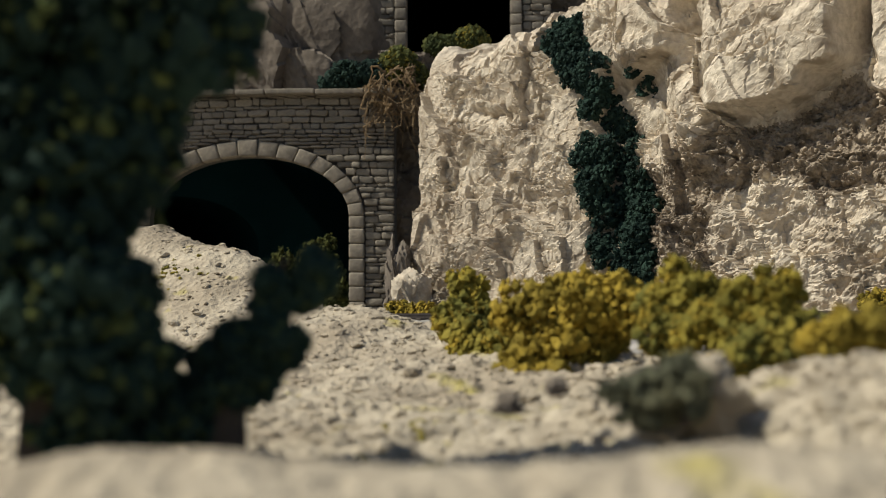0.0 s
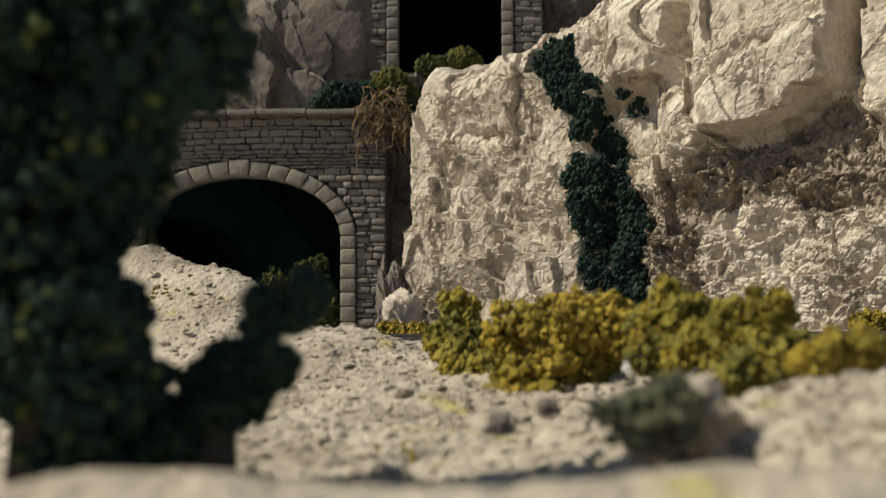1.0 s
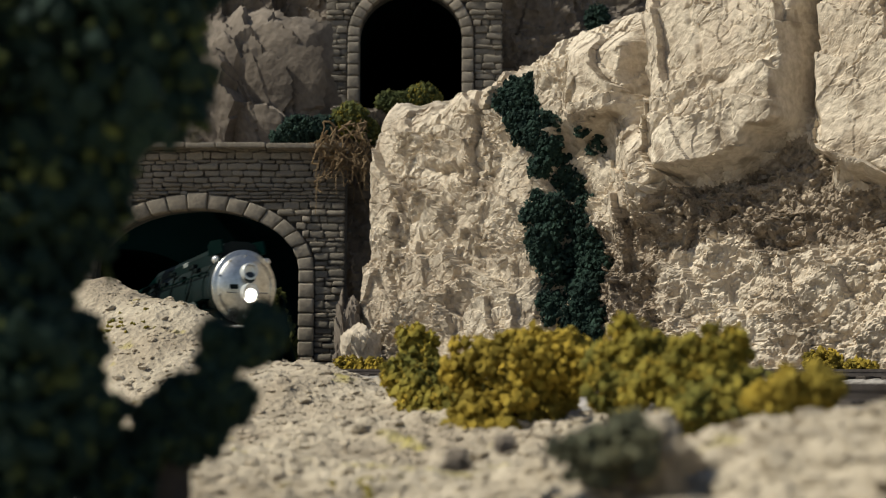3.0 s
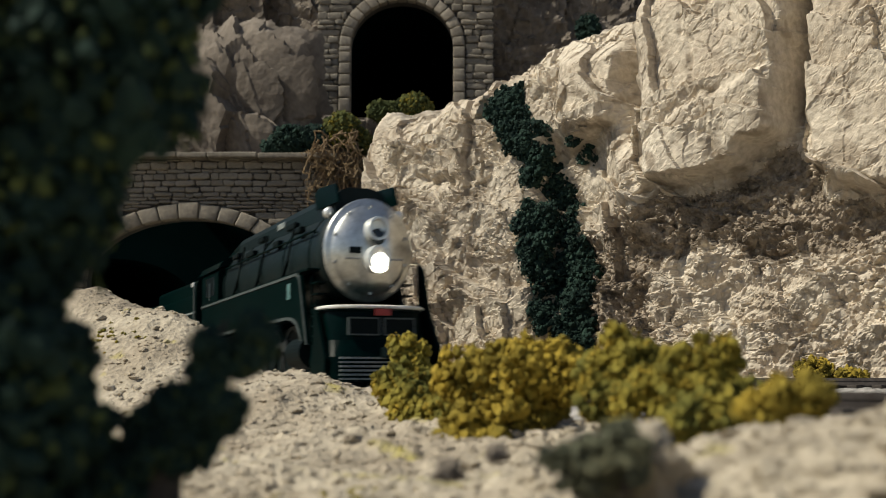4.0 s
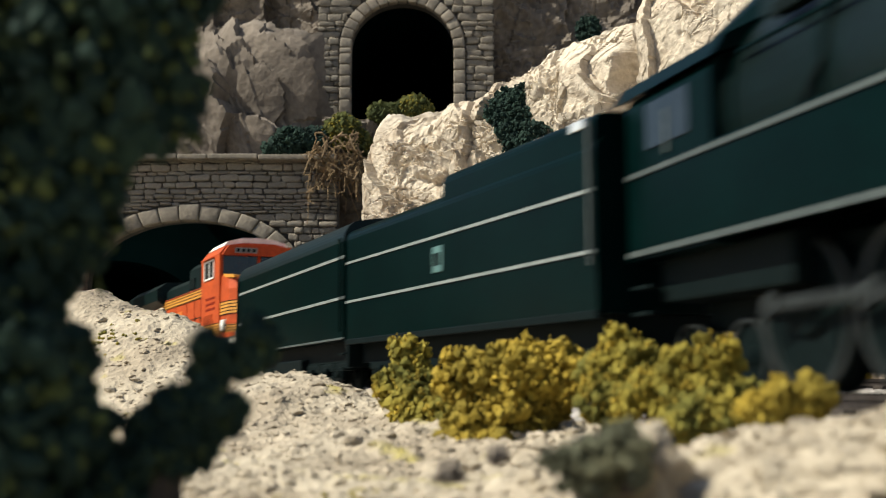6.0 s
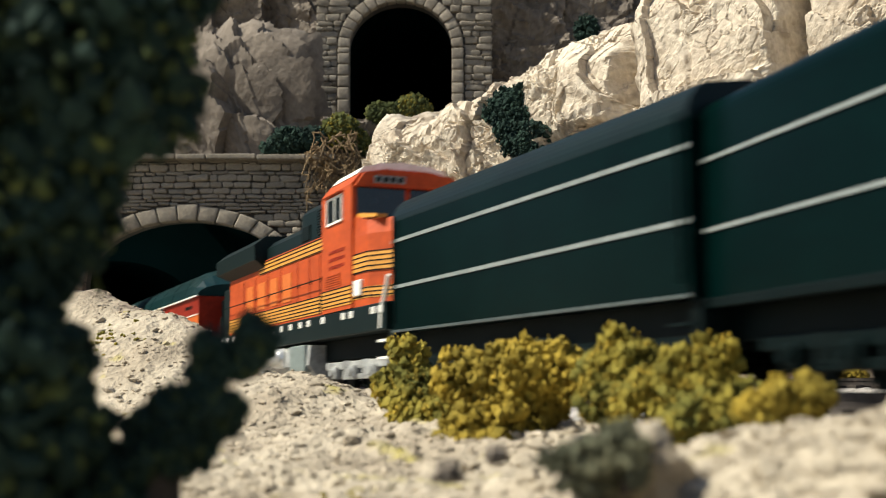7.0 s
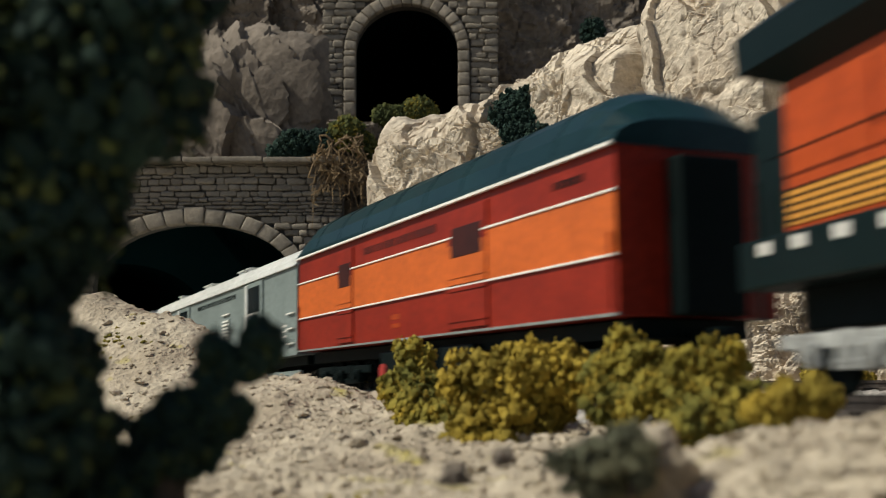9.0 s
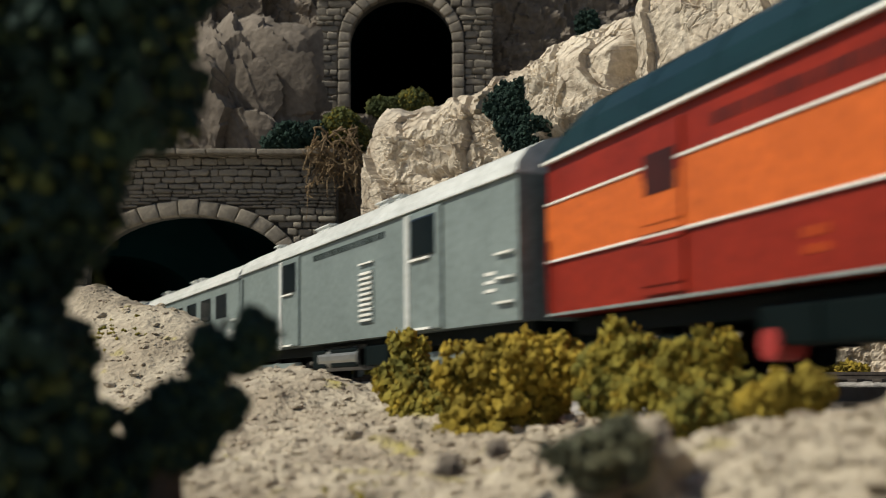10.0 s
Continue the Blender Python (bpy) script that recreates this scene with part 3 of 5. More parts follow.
foam("tuft", [(10.3, 33.0, 0.35, 0.55, 0.35, 0.4), (11.2, 32.5, 0.2, 0.45, 0.3, 0.25)], 160, 0.12, LEAF_Y, "low yellow-green tuft beside the siding", 42)

# bush in the cutting behind the arch
foam("bush", [(-9.9, 63.5, 2.4, 1.4, 1.0, 2.2), (-11.6, 64.0, 1.9, 1.5, 1.0, 1.9), (-8.9, 63.0, 1.2, 0.8, 0.8, 1.5)], 420, 0.22, LEAF_M, "dim olive bush in the cutting behind the arch", 44)

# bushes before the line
# darker olive cores paint in the shade deep between the tufts
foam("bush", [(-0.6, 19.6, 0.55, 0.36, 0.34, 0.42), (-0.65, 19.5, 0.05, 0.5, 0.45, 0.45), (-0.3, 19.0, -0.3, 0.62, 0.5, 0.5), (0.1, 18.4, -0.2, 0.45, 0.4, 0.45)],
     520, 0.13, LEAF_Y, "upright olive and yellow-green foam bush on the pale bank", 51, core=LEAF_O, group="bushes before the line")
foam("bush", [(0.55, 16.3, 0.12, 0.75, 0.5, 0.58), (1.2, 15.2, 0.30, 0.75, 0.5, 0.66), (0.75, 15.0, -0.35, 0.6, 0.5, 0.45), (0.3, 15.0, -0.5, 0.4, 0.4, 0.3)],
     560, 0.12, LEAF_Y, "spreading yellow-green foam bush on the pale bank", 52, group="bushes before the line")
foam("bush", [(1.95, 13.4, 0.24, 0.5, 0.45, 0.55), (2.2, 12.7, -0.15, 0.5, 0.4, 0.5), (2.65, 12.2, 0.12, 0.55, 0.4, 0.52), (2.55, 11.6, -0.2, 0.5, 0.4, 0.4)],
     560, 0.11, LEAF_Y, "spreading yellow-green foam bush with shade painted into its core on the pale bank", 53, core=LEAF_O, group="bushes before the line")
foam("bush", [(2.75, 10.0, -0.02, 0.27, 0.25, 0.22), (3.0, 9.9, 0.08, 0.22, 0.2, 0.2), (2.8, 9.9, 0.16, 0.09, 0.1, 0.2)],
     260, 0.07, LEAF_Y, "small yellow-green foam bush on the pale bank", 54, group="bushes before the line")
foam("bush", [(0.95, 7.6, -0.26, 0.34, 0.28, 0.2), (1.15, 7.5, -0.2, 0.22, 0.25, 0.2)], 260, 0.05, LEAF_G, "low dark grey-green bush among pale stones", 55)
rock("stone", 1.2, 7.95, -0.33, 0.36, 0.30, 0.27, 31.0, SAND, "rounded pale rock behind the low grey-green bush", 5, 0.03)
for i, (x, y, z, r) in enumerate([(0.03, 9.0, -0.42, 0.085), (0.40, 9.2, -0.31, 0.07), (2.3, 5.4, -0.33, 0.1)]):
    rock("stone", x, y, z, r * 1.2, r, r, 20.0 + i, BACKROCK, "small dark stone half sunk in the pale ground", 3, 0.15)


def moss(spots, label, seed):
    rnd, blobs = random.Random(seed), []
    for x, y, r in spots:
        for _ in range(16):
            a, b = x + rnd.gauss(0, r), y + rnd.gauss(0, r)
            k = r * rnd.uniform(0.10, 0.22)
            blobs.append((a, b, ground_z(a, b), k, k, k * 0.3))
    foam("moss", blobs, 30 * len(spots), 0.05, LEAF_Y, label, seed, category="moss", core=LEAF_O)


moss([(-7.6, 26.9, 0.34), (-7.9, 27.2, 0.3)], "yellow-green moss patches on the pale mound", 71)
moss([(-1.0, 8.6, 0.10), (-0.75, 10.5, 0.12), (-0.5, 8.0, 0.08)], "tiny yellow-green moss specks on the pale bank", 72)


def tree(name, x, y, z, blobs, count, size, label, seed, limbs, h):
    rnd = random.Random(seed)
    e = new(name)
    blobs = knobs(blobs, 7, rnd, 0.38, 0.92)
    v, f = clumps(None, blobs, int(count * 1.5), size * 0.9, rnd, 1, 0.8)
    # darkened crown, lighter fringe: shade and sunlit tufts put into the colours
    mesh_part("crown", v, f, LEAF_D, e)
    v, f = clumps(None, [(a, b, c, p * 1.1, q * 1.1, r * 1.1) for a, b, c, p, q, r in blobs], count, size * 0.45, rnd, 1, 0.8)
    mesh_part("crown_fringe", v, f, LEAF_LIT, e)
    part("trunk", cyl((x, y, z), (x + 0.1, y, z + h), 0.20, 0.07, 10), BARK, e)
    for t in limbs:
        part("limb", cyl((x + 0.05, y, max(z + 0.5, t[2] - 0.8)), t, 0.07, 0.02, 7), BARK, e)
    return tagged(e, label, "tree")


TREE = [(-2.36, 7.4, 1.24, 0.26, 0.3, 0.30), (-2.02, 7.4, 2.08, 0.47, 0.5, 0.46), (-2.34, 7.4, 1.62, 0.32, 0.4, 0.40), (-2.42, 7.4, 0.30, 0.22, 0.25, 0.34), (-2.30, 7.5, 0.02, 0.18, 0.2, 0.22), (-3.14, 7.5, 2.35, 1.02, 0.82, 0.75), (-2.18, 7.36, 2.36, 0.62, 0.6, 0.6), (-2.30, 7.5, 2.75, 0.78, 0.68, 0.5), (-3.14, 7.5, 1.19, 0.92, 0.75, 0.89), (-2.50, 7.43, 1.5, 0.36, 0.45, 0.5), (-2.86, 7.36, 0.37, 0.58, 0.61, 0.61), (-2.56, 7.36, -0.04, 0.43, 0.48, 0.41), (-3.95, 7.64, 1.8, 0.82, 0.68, 1.36), (-3.82, 7.64, 0.23, 0.64, 0.68, 0.75)]
tree("tree", -3.0, 7.6, -0.95, TREE, 4600, 0.085, "dark green foam tree close to the viewer", 61, [(-2.2, 7.4, 2.1), (-2.4, 7.4, 1.45), (-3.8, 7.6, 0.9), (-2.3, 7.5, 2.7)], 3.5)
SHRUB = [(-1.27, 7.84, 0.60, 0.12, 0.15, 0.09), (-1.22, 7.77, 0.50, 0.12, 0.15, 0.13), (-1.62, 7.8, 0.02, 0.28, 0.25, 0.16), (-1.50, 7.7, 0.08, 0.22, 0.2, 0.14), (-1.85, 7.8, -0.22, 0.30, 0.25, 0.18), (-1.72, 7.8, -0.15, 0.24, 0.22, 0.13), (-1.45, 7.8, 0.32, 0.07, 0.1, 0.14), (-1.75, 7.8, -0.02, 0.2, 0.2, 0.2), (-1.32, 7.8, 0.42, 0.16, 0.16, 0.16), (-1.59, 7.8, 0.47, 0.09, 0.12, 0.12), (-2.15, 7.8, -0.38, 0.30, 0.3, 0.22), (-2.45, 7.7, -0.50, 0.32, 0.3, 0.22), (-2.65, 7.6, -0.52, 0.45, 0.35, 0.26), (-1.58, 7.8, 0.28, 0.13, 0.14, 0.14), (-1.72, 7.8, 0.13, 0.15, 0.14, 0.13), (-1.92, 7.8, -0.04, 0.15, 0.15, 0.13)]
tree("young_tree", -1.9, 7.8, -0.95, SHRUB, 1900, 0.055, "small dark foam tree with spreading lower branches", 62, [(-1.45, 7.85, 0.65), (-1.3, 7.8, 0.62), (-1.6, 7.7, 0.15)], 1.0)


def grit():
    """Loose stones and chips strewn over the near bank."""
    rnd, verts, faces = random.Random(88), [], []
    base = bmesh.new()
    bmesh.ops.create_icosphere(base, subdivisions=1, radius=1)
    bv, bf = [v.co.copy() for v in base.verts], [[v.index for v in f.verts] for f in base.faces]
    base.free()
    for _ in range(11000):
        y = 6.5 + 24 * rnd.random() ** 1.3
        x = rnd.uniform(-0.30, 0.42) * y
        if perp(x, y) < 2.6:
            continue
        r, n0, o = rnd.choice((0.018, 0.018, 0.025, 0.025, 0.035, 0.035, 0.055, 0.085)) * rnd.uniform(0.7, 1.3), len(verts), rnd.uniform(0, 99)
        z = ground_z(x, y)
        flat = rnd.uniform(0.4, 0.9)
        for p in bv:
            k = r * (1 + 0.6 * noise.noise(p * 1.3 + Vector((o, 0, 0))))
            verts.append((x + p.x * k * 1.3, y + p.y * k, z + p.z * k * flat))
        faces += [[i + n0 for i in f] for f in bf]
    ob = mesh_part("grit", verts, faces, SAND)
    tagged(ob, "loose pale chips and grit on the bank", "grit", kind="stuff")


grit()


# ---- tracks ----
def sweep(pts, sections):
    """Rectangles (across, up, width, height) drawn along a line of points."""
    bm = bmesh.new()
    for across, up, w, h in sections:
        last = None
        for k, p in enumerate(pts):
            d = (pts[min(k + 1, len(pts) - 1)] - pts[max(k - 1, 0)]).normalized()
            n = Vector((-d.y, d.x, 0)).normalized()
            ring = [bm.verts.new(p + n * (across + a * w / 2) + Vector((0, 0, up + b * h / 2))) for a, b in ((-1, -1), (1, -1), (1, 1), (-1, 1))]
            if last:
                for q in range(4):
                    bm.faces.new((last[q], last[(q + 1) % 4], ring[(q + 1) % 4], ring[q]))
            last = ring
    bmesh.ops.recalc_face_normals(bm, faces=bm.faces)
    return bm


def track(name, pts, label, ties):
    """Two rails on ties in ballast along a line of points about a metre apart."""
    e = new(name)
    n = len(pts)

    def bed(u, v):
        k = min(int(u * (n - 1)), n - 2)
        p = pts[k].lerp(pts[k + 1], u * (n - 1) - k)
        d = (pts[k + 1] - pts[k]).normalized()
        w = (v * 2 - 1) * 2.3
        p = p + Vector((-d.y, d.x, 0)) * w
        return (p.x, p.y, p.z - 0.26 - 0.32 * sstep(1.5, 2.3, abs(w)) + 0.05 * noise.noise(p * 4) + 0.05 * noise.noise(p * 11))
    sheet("ballast", 420, 34, bed, BALLAST, e, smooth=False)
    for side in (-0.72, 0.72):
        part("rail", sweep(pts, [(side, -0.035, 0.075, 0.07), (side, -0.10, 0.03, 0.10), (side, -0.17, 0.15, 0.04)]), RAIL, e)
    me, run, k = None, 0.0, 0
    for a, b in zip(pts, pts[1:]):
        length = (b - a).length
        while run < length and k < ties:
            p = a.lerp(b, run / length)
            if me is None:
                ob = part("tie", box(0, 0, 0, 0.24, 2.6, 0.16, 0.015), TIE, e)
                me = ob.data
            else:
                ob = new("tie", me)
                ob.parent = e
            ob.matrix_basis = P(p.x, p.y, p.z - 0.25, 0, 0, math.degrees(math.atan2(b.y - a.y, b.x - a.x)))
            run, k = run + 0.62, k + 1
        run -= length
    return tagged(e, label, "railway track", kind="structure")


track("main_track", [on_line(a) for a in range(-26, 44)], "railway track with dark rails on grey ballast", 112)
track("siding_track", [Vector((16.5, 25.3, 0.22)).lerp(Vector((-4.6, 43.9, 0.12)), k / 28) for k in range(29)], "second railway track along the foot of the cliff", 46)


# ---- train: paints ----
LOCO = mat("loco_paint", (0.0006, 0.0062, 0.0058), (0.0004, 0.0048, 0.0046), 0.28, scale=0.8, fine=6, bump=0.1, dist=0.01, spec=0.04)
LOCO_D = mat("loco_underframe", (0.0012, 0.0048, 0.005), (0.0022, 0.0058, 0.006), 0.6, scale=1.5, fine=8, bump=0.2, dist=0.02, spec=0.09)
SILVER = mat("silver_paint", (0.80, 0.81, 0.79), (0.70, 0.71, 0.70), 0.26, 0.5, scale=1.2, fine=7)
DOME = mat("polished_silver_front", (0.62, 0.62, 0.59), (0.50, 0.50, 0.48), 0.30, 0.92, scale=1.2, fine=7)
STEEL = mat("bright_steel", (0.42, 0.42, 0.40), (0.33, 0.33, 0.32), 0.4, 0.8, scale=2, fine=9)
TRUCK = mat("silver_truck_paint", (0.40, 0.41, 0.40), (0.22, 0.225, 0.22), 0.5, 0.15, scale=1.6, fine=9, bump=0.2, dist=0.02)
GLOSS = mat("glossy_dark_roof", (0.0010, 0.0075, 0.0072), (0.0008, 0.0055, 0.0055), 0.46, scale=0.8, fine=6, bump=0.25, dist=0.03, spec=0.2)
RIM = mat("worn_wheel_rim", (0.02, 0.024, 0.024), (0.012, 0.015, 0.015), 0.5, 0.2, scale=2, fine=9)
LINE = mat("grey_white_lining", (0.20, 0.22, 0.215), (0.15, 0.17, 0.165), 0.5, scale=2, fine=9)
LINE2 = mat("dull_grey_lining", (0.055, 0.068, 0.066), (0.04, 0.05, 0.049), 0.5, scale=2, fine=9)
WHITE = mat("white_paint", (0.75, 0.74, 0.70), (0.62, 0.60, 0.55), 0.5, scale=2, fine=9)
ORANGE = mat("orange_paint", (0.40, 0.062, 0.011), (0.33, 0.049, 0.009), 0.55, scale=0.7, fine=6, bump=0.05, dist=0.01, spec=0.22)
ORANGE2 = mat("light_orange_paint", (0.50, 0.105, 0.017), (0.43, 0.09, 0.015), 0.45, scale=0.6, fine=6, spec=0.25)
RED = mat("deep_red_paint", (0.225, 0.020, 0.009), (0.17, 0.015, 0.008), 0.45, scale=0.6, fine=6, spec=0.15)
ORANGE3 = mat("amber_paint", (0.52, 0.125, 0.018), (0.46, 0.11, 0.016), 0.45, scale=1.0, fine=8)
YELLOW = mat("yellow_paint", (0.58, 0.26, 0.035), (0.50, 0.22, 0.03), 0.45, scale=1.0, fine=8)
DARK = mat("dark_green_paint", (0.0015, 0.0075, 0.0075), (0.003, 0.009, 0.009), 0.45, scale=1.0, fine=8, spec=0.16)
DKRED = mat("shaded_window_red", (0.04, 0.008, 0.006), (0.025, 0.006, 0.005), 0.5, scale=2, fine=8, spec=0.2)
ROOFG = mat("teal_roof_paint", (0.003, 0.017, 0.019), (0.005, 0.022, 0.023), 0.32, scale=0.8, fine=7, spec=0.25)
GREY = mat("grey_car_paint", (0.165, 0.20, 0.195), (0.135, 0.165, 0.16), 0.5, scale=0.5, fine=6)
GREYROOF = mat("silver_grey_roof", (0.58, 0.59, 0.57), (0.48, 0.49, 0.47), 0.35, 0.0, scale=0.8, fine=7)
TEAL = mat("teal_plate", (0.085, 0.17, 0.165), (0.065, 0.135, 0.13), 0.4, scale=3, fine=9)
PLATE = mat("red_plate", (0.33, 0.03, 0.025), None, 0.5, scale=3)
LAMP = glow("lamp_lens", (1.0, 0.93, 0.78), 9.0)
GLASS = mat("dark_window_glass", (0.008, 0.012, 0.014), (0.012, 0.016, 0.018), 0.08, scale=1, fine=3)


# ---- train: shapes (x forward, the viewer's side is -y, z from the rail head) ----
def prism(profile, x0, x1, taper=None):
    """A y-z outline drawn along x and closed at both ends."""
    bm = bmesh.new()
    a = [bm.verts.new((x0, y, z)) for y, z in profile]
    b = [bm.verts.new((x1, y, z)) for y, z in profile]
    n = len(profile)
    for i in range(n):
        bm.faces.new((a[i], a[(i + 1) % n], b[(i + 1) % n], b[i]))
    bm.faces.new(a[::-1]), bm.faces.new(b)
    bmesh.ops.recalc_face_normals(bm, faces=bm.faces)
    return bm


def plate(outline, y0, y1):
    """An x-z outline drawn across y."""
    bm = bmesh.new()
    a = [bm.verts.new((x, y0, z)) for x, z in outline]
    b = [bm.verts.new((x, y1, z)) for x, z in outline]
    n = len(outline)
    for i in range(n):
        bm.faces.new((a[i], a[(i + 1) % n], b[(i + 1) % n], b[i]))
    bm.faces.new(a[::-1]), bm.faces.new(b)
    bmesh.ops.recalc_face_normals(bm, faces=bm.faces)
    return bm


def lathe(profile, seg=40, cx=0.0, cz=0.0):
    """(x, r) turned round the x axis at height cz."""
    bm = bmesh.new()
    rings = []
    for x, r in profile:
        if r < 1e-4:
            rings.append([bm.verts.new((cx + x, 0, cz))])
        else:
            rings.append([bm.verts.new((cx + x, r * math.cos(2 * math.pi * i / seg), cz + r * math.sin(2 * math.pi * i / seg))) for i in range(seg)])
    for p, q in zip(rings, rings[1:]):
        for i in range(seg):
            j = (i + 1) % seg
            if len(q) == 1:
                bm.faces.new((p[i], p[j], q[0]))
            elif len(p) == 1:
                bm.faces.new((p[0], q[j], q[i]))
            else:
                bm.faces.new((p[i], p[j], q[j], q[i]))
    bmesh.ops.recalc_face_normals(bm, faces=bm.faces)
    return bm


def ribbon(points, y, w, t=0.03):
    """A raised strip along x-z points on the side wall at y."""
    bm = bmesh.new()
    for (xa, za), (xb, zb) in zip(points, points[1:]):
        d = math.hypot(xb - xa, zb - za)
        m = Matrix.Translation(((xa + xb) / 2, y, (za + zb) / 2)) @ Matrix.Rotation(-math.atan2(zb - za, xb - xa), 4, "Y")
        add_box(bm, 0, 0, 0, d + w * 0.6, t, w, 0, m)
    return bm


def rounded(half, z0, z1, r, n=6, roof=0.0):
    """Car section: straight sides, shoulders of radius r, a roof that arches by roof."""
    right = [(half, z0), (half, z1 - r)]
    right += [(half - r + r * math.cos(a * math.pi / 2 / n), z1 - r + r * math.sin(a * math.pi / 2 / n)) for a in range(1, n + 1)]
    top = []
    if roof:
        for i in range(1, 8):
            y = (half - r) * (1 - i / 4)
            top.append((y, z1 + roof * (1 - (y / (half - r)) ** 2)))
        top = [p for p in top if abs(p[0]) < half - r - 1e-6]
    return right + top + [(-y, z) for y, z in right[::-1]]


def hipped(profile, x0, x1, eave, slope):
    """A roof section that sinks towards both ends."""
    bm = bmesh.new()
    rings = []
    for x, k in ((x0, 0.42), (x0 - slope * 0.45, 0.80), (x0 - slope, 1.0), (x1 + slope, 1.0), (x1 + slope * 0.45, 0.80), (x1, 0.42)):
        rings.append([bm.verts.new((x, y, eave + (z - eave) * k)) for y, z in profile])
    n = len(profile)
    for a, b in zip(rings, rings[1:]):
        for i in range(n):
            bm.faces.new((a[i], a[(i + 1) % n], b[(i + 1) % n], b[i]))
    bm.faces.new(rings[0][::-1]), bm.faces.new(rings[-1])
    bmesh.ops.recalc_face_normals(bm, faces=bm.faces)
    return bm


trains, turning = [], []


def wheelset(parent, x, r, material, y=0.72, rim=None):
    """Two wheels on an axle that turns about its own centre."""
    ob = part("axle", cyl((0, -y, 0), (0, y, 0), 0.09, 0.09, 10), material, parent, m=P(x, 0, r))
    for s in (-1, 1):
        w = lathe([(-0.07, 0.0), (-0.07, r * 1.03), (-0.03, r * 1.0), (0.07, r * 0.99), (0.07, r * 0.87), (0.02, r * 0.84), (0.01, r * 0.32), (0.10, r * 0.26), (0.11, 0.0)], 32)
        bmesh.ops.rotate(w, cent=(0, 0, 0), matrix=Matrix.Rotation(s * math.pi / 2, 3, "Z"), verts=w.verts)
        # balance weight and holes show the turning
        add_box(w, 0, s * 0.03, r * 0.62, r * 0.7, 0.05, r * 0.24)
        bmesh.ops.translate(w, vec=(0, s * y, 0), verts=w.verts)
        part("wheel", w, material, ob)
    if rim:
        for s in (-1, 1):
            ring = bmesh.new()
            for k in range(28):
                a, b = 2 * math.pi * k / 28, 2 * math.pi * (k + 1) / 28
                q = []
                for ang in (a, b):
                    for rr in (r * 0.90, r * 1.0):
                        q.append(ring.verts.new((rr * math.cos(ang), s * (y + 0.085), rr * math.sin(ang))))
                ring.faces.new((q[0], q[1], q[3], q[2]))
            bmesh.ops.remove_doubles(ring, verts=ring.verts, dist=1e-5)
            ext = bmesh.ops.extrude_face_region(ring, geom=list(ring.faces))
            bmesh.ops.translate(ring, vec=(0, -s * 0.04, 0), verts=[v for v in ext["geom"] if isinstance(v, bmesh.types.BMVert)])
            part("rim", ring, rim, ob)
    turning.append((ob, x, r))
    return ob


def bogie(parent, x, axles, r, material, base):
    """Side frames with springs and journal boxes; the wheelsets turn in them."""
    xs = [x + base * (i - (axles - 1) / 2) for i in range(axles)]
    for s in (-1, 1):
        bm = bmesh.new()
        y = s * 1.08
        add_box(bm, x, y, r + 0.18, base * axles + 0.3, 0.12, 0.20, 0.03)
        add_box(bm, x, y, r - 0.12, base * (axles - 1) * 0.7, 0.10, 0.14, 0.03)
        for q in xs:
            add_box(bm, q, y + s * 0.06, r, 0.34, 0.2, 0.34, 0.05)
            add_cyl(bm, (q, y + s * 0.10, r), (q, y + s * 0.24, r), 0.12, 0.10, 12)
        for a, b in zip(xs, xs[1:]):
            for o in (-0.12, 0.12):
                add_cyl(bm, ((a + b) / 2 + o, y, r - 0.1), ((a + b) / 2 + o, y, r + 0.3), 0.09, 0.09, 10)
        part("side_frame", bm, material, parent)
    for q in xs:
        wheelset(parent, q, r, LOCO_D)


def bars(parent, x, y, z, w, h, n, material, name="lettering"):
    """Writing that cannot be read: short bars in a row."""
    bm, rnd, k = bmesh.new(), random.Random(int(abs(x * 31 + z * 17))), 0.0
    step = w / n
    for i in range(n):
        add_box(bm, x - w / 2 + step * (i + 0.5), y, z, step * rnd.uniform(0.5, 0.8), 0.012, h)
    return part(name, bm, material, parent)


def coupler(parent, x, z=0.85):
    part("coupler", add_box(box(x, 0, z, 0.9, 0.22, 0.26, 0.04), x + 0.3, 0, z, 0.25, 0.34, 0.34, 0.05), LOCO_D, parent)


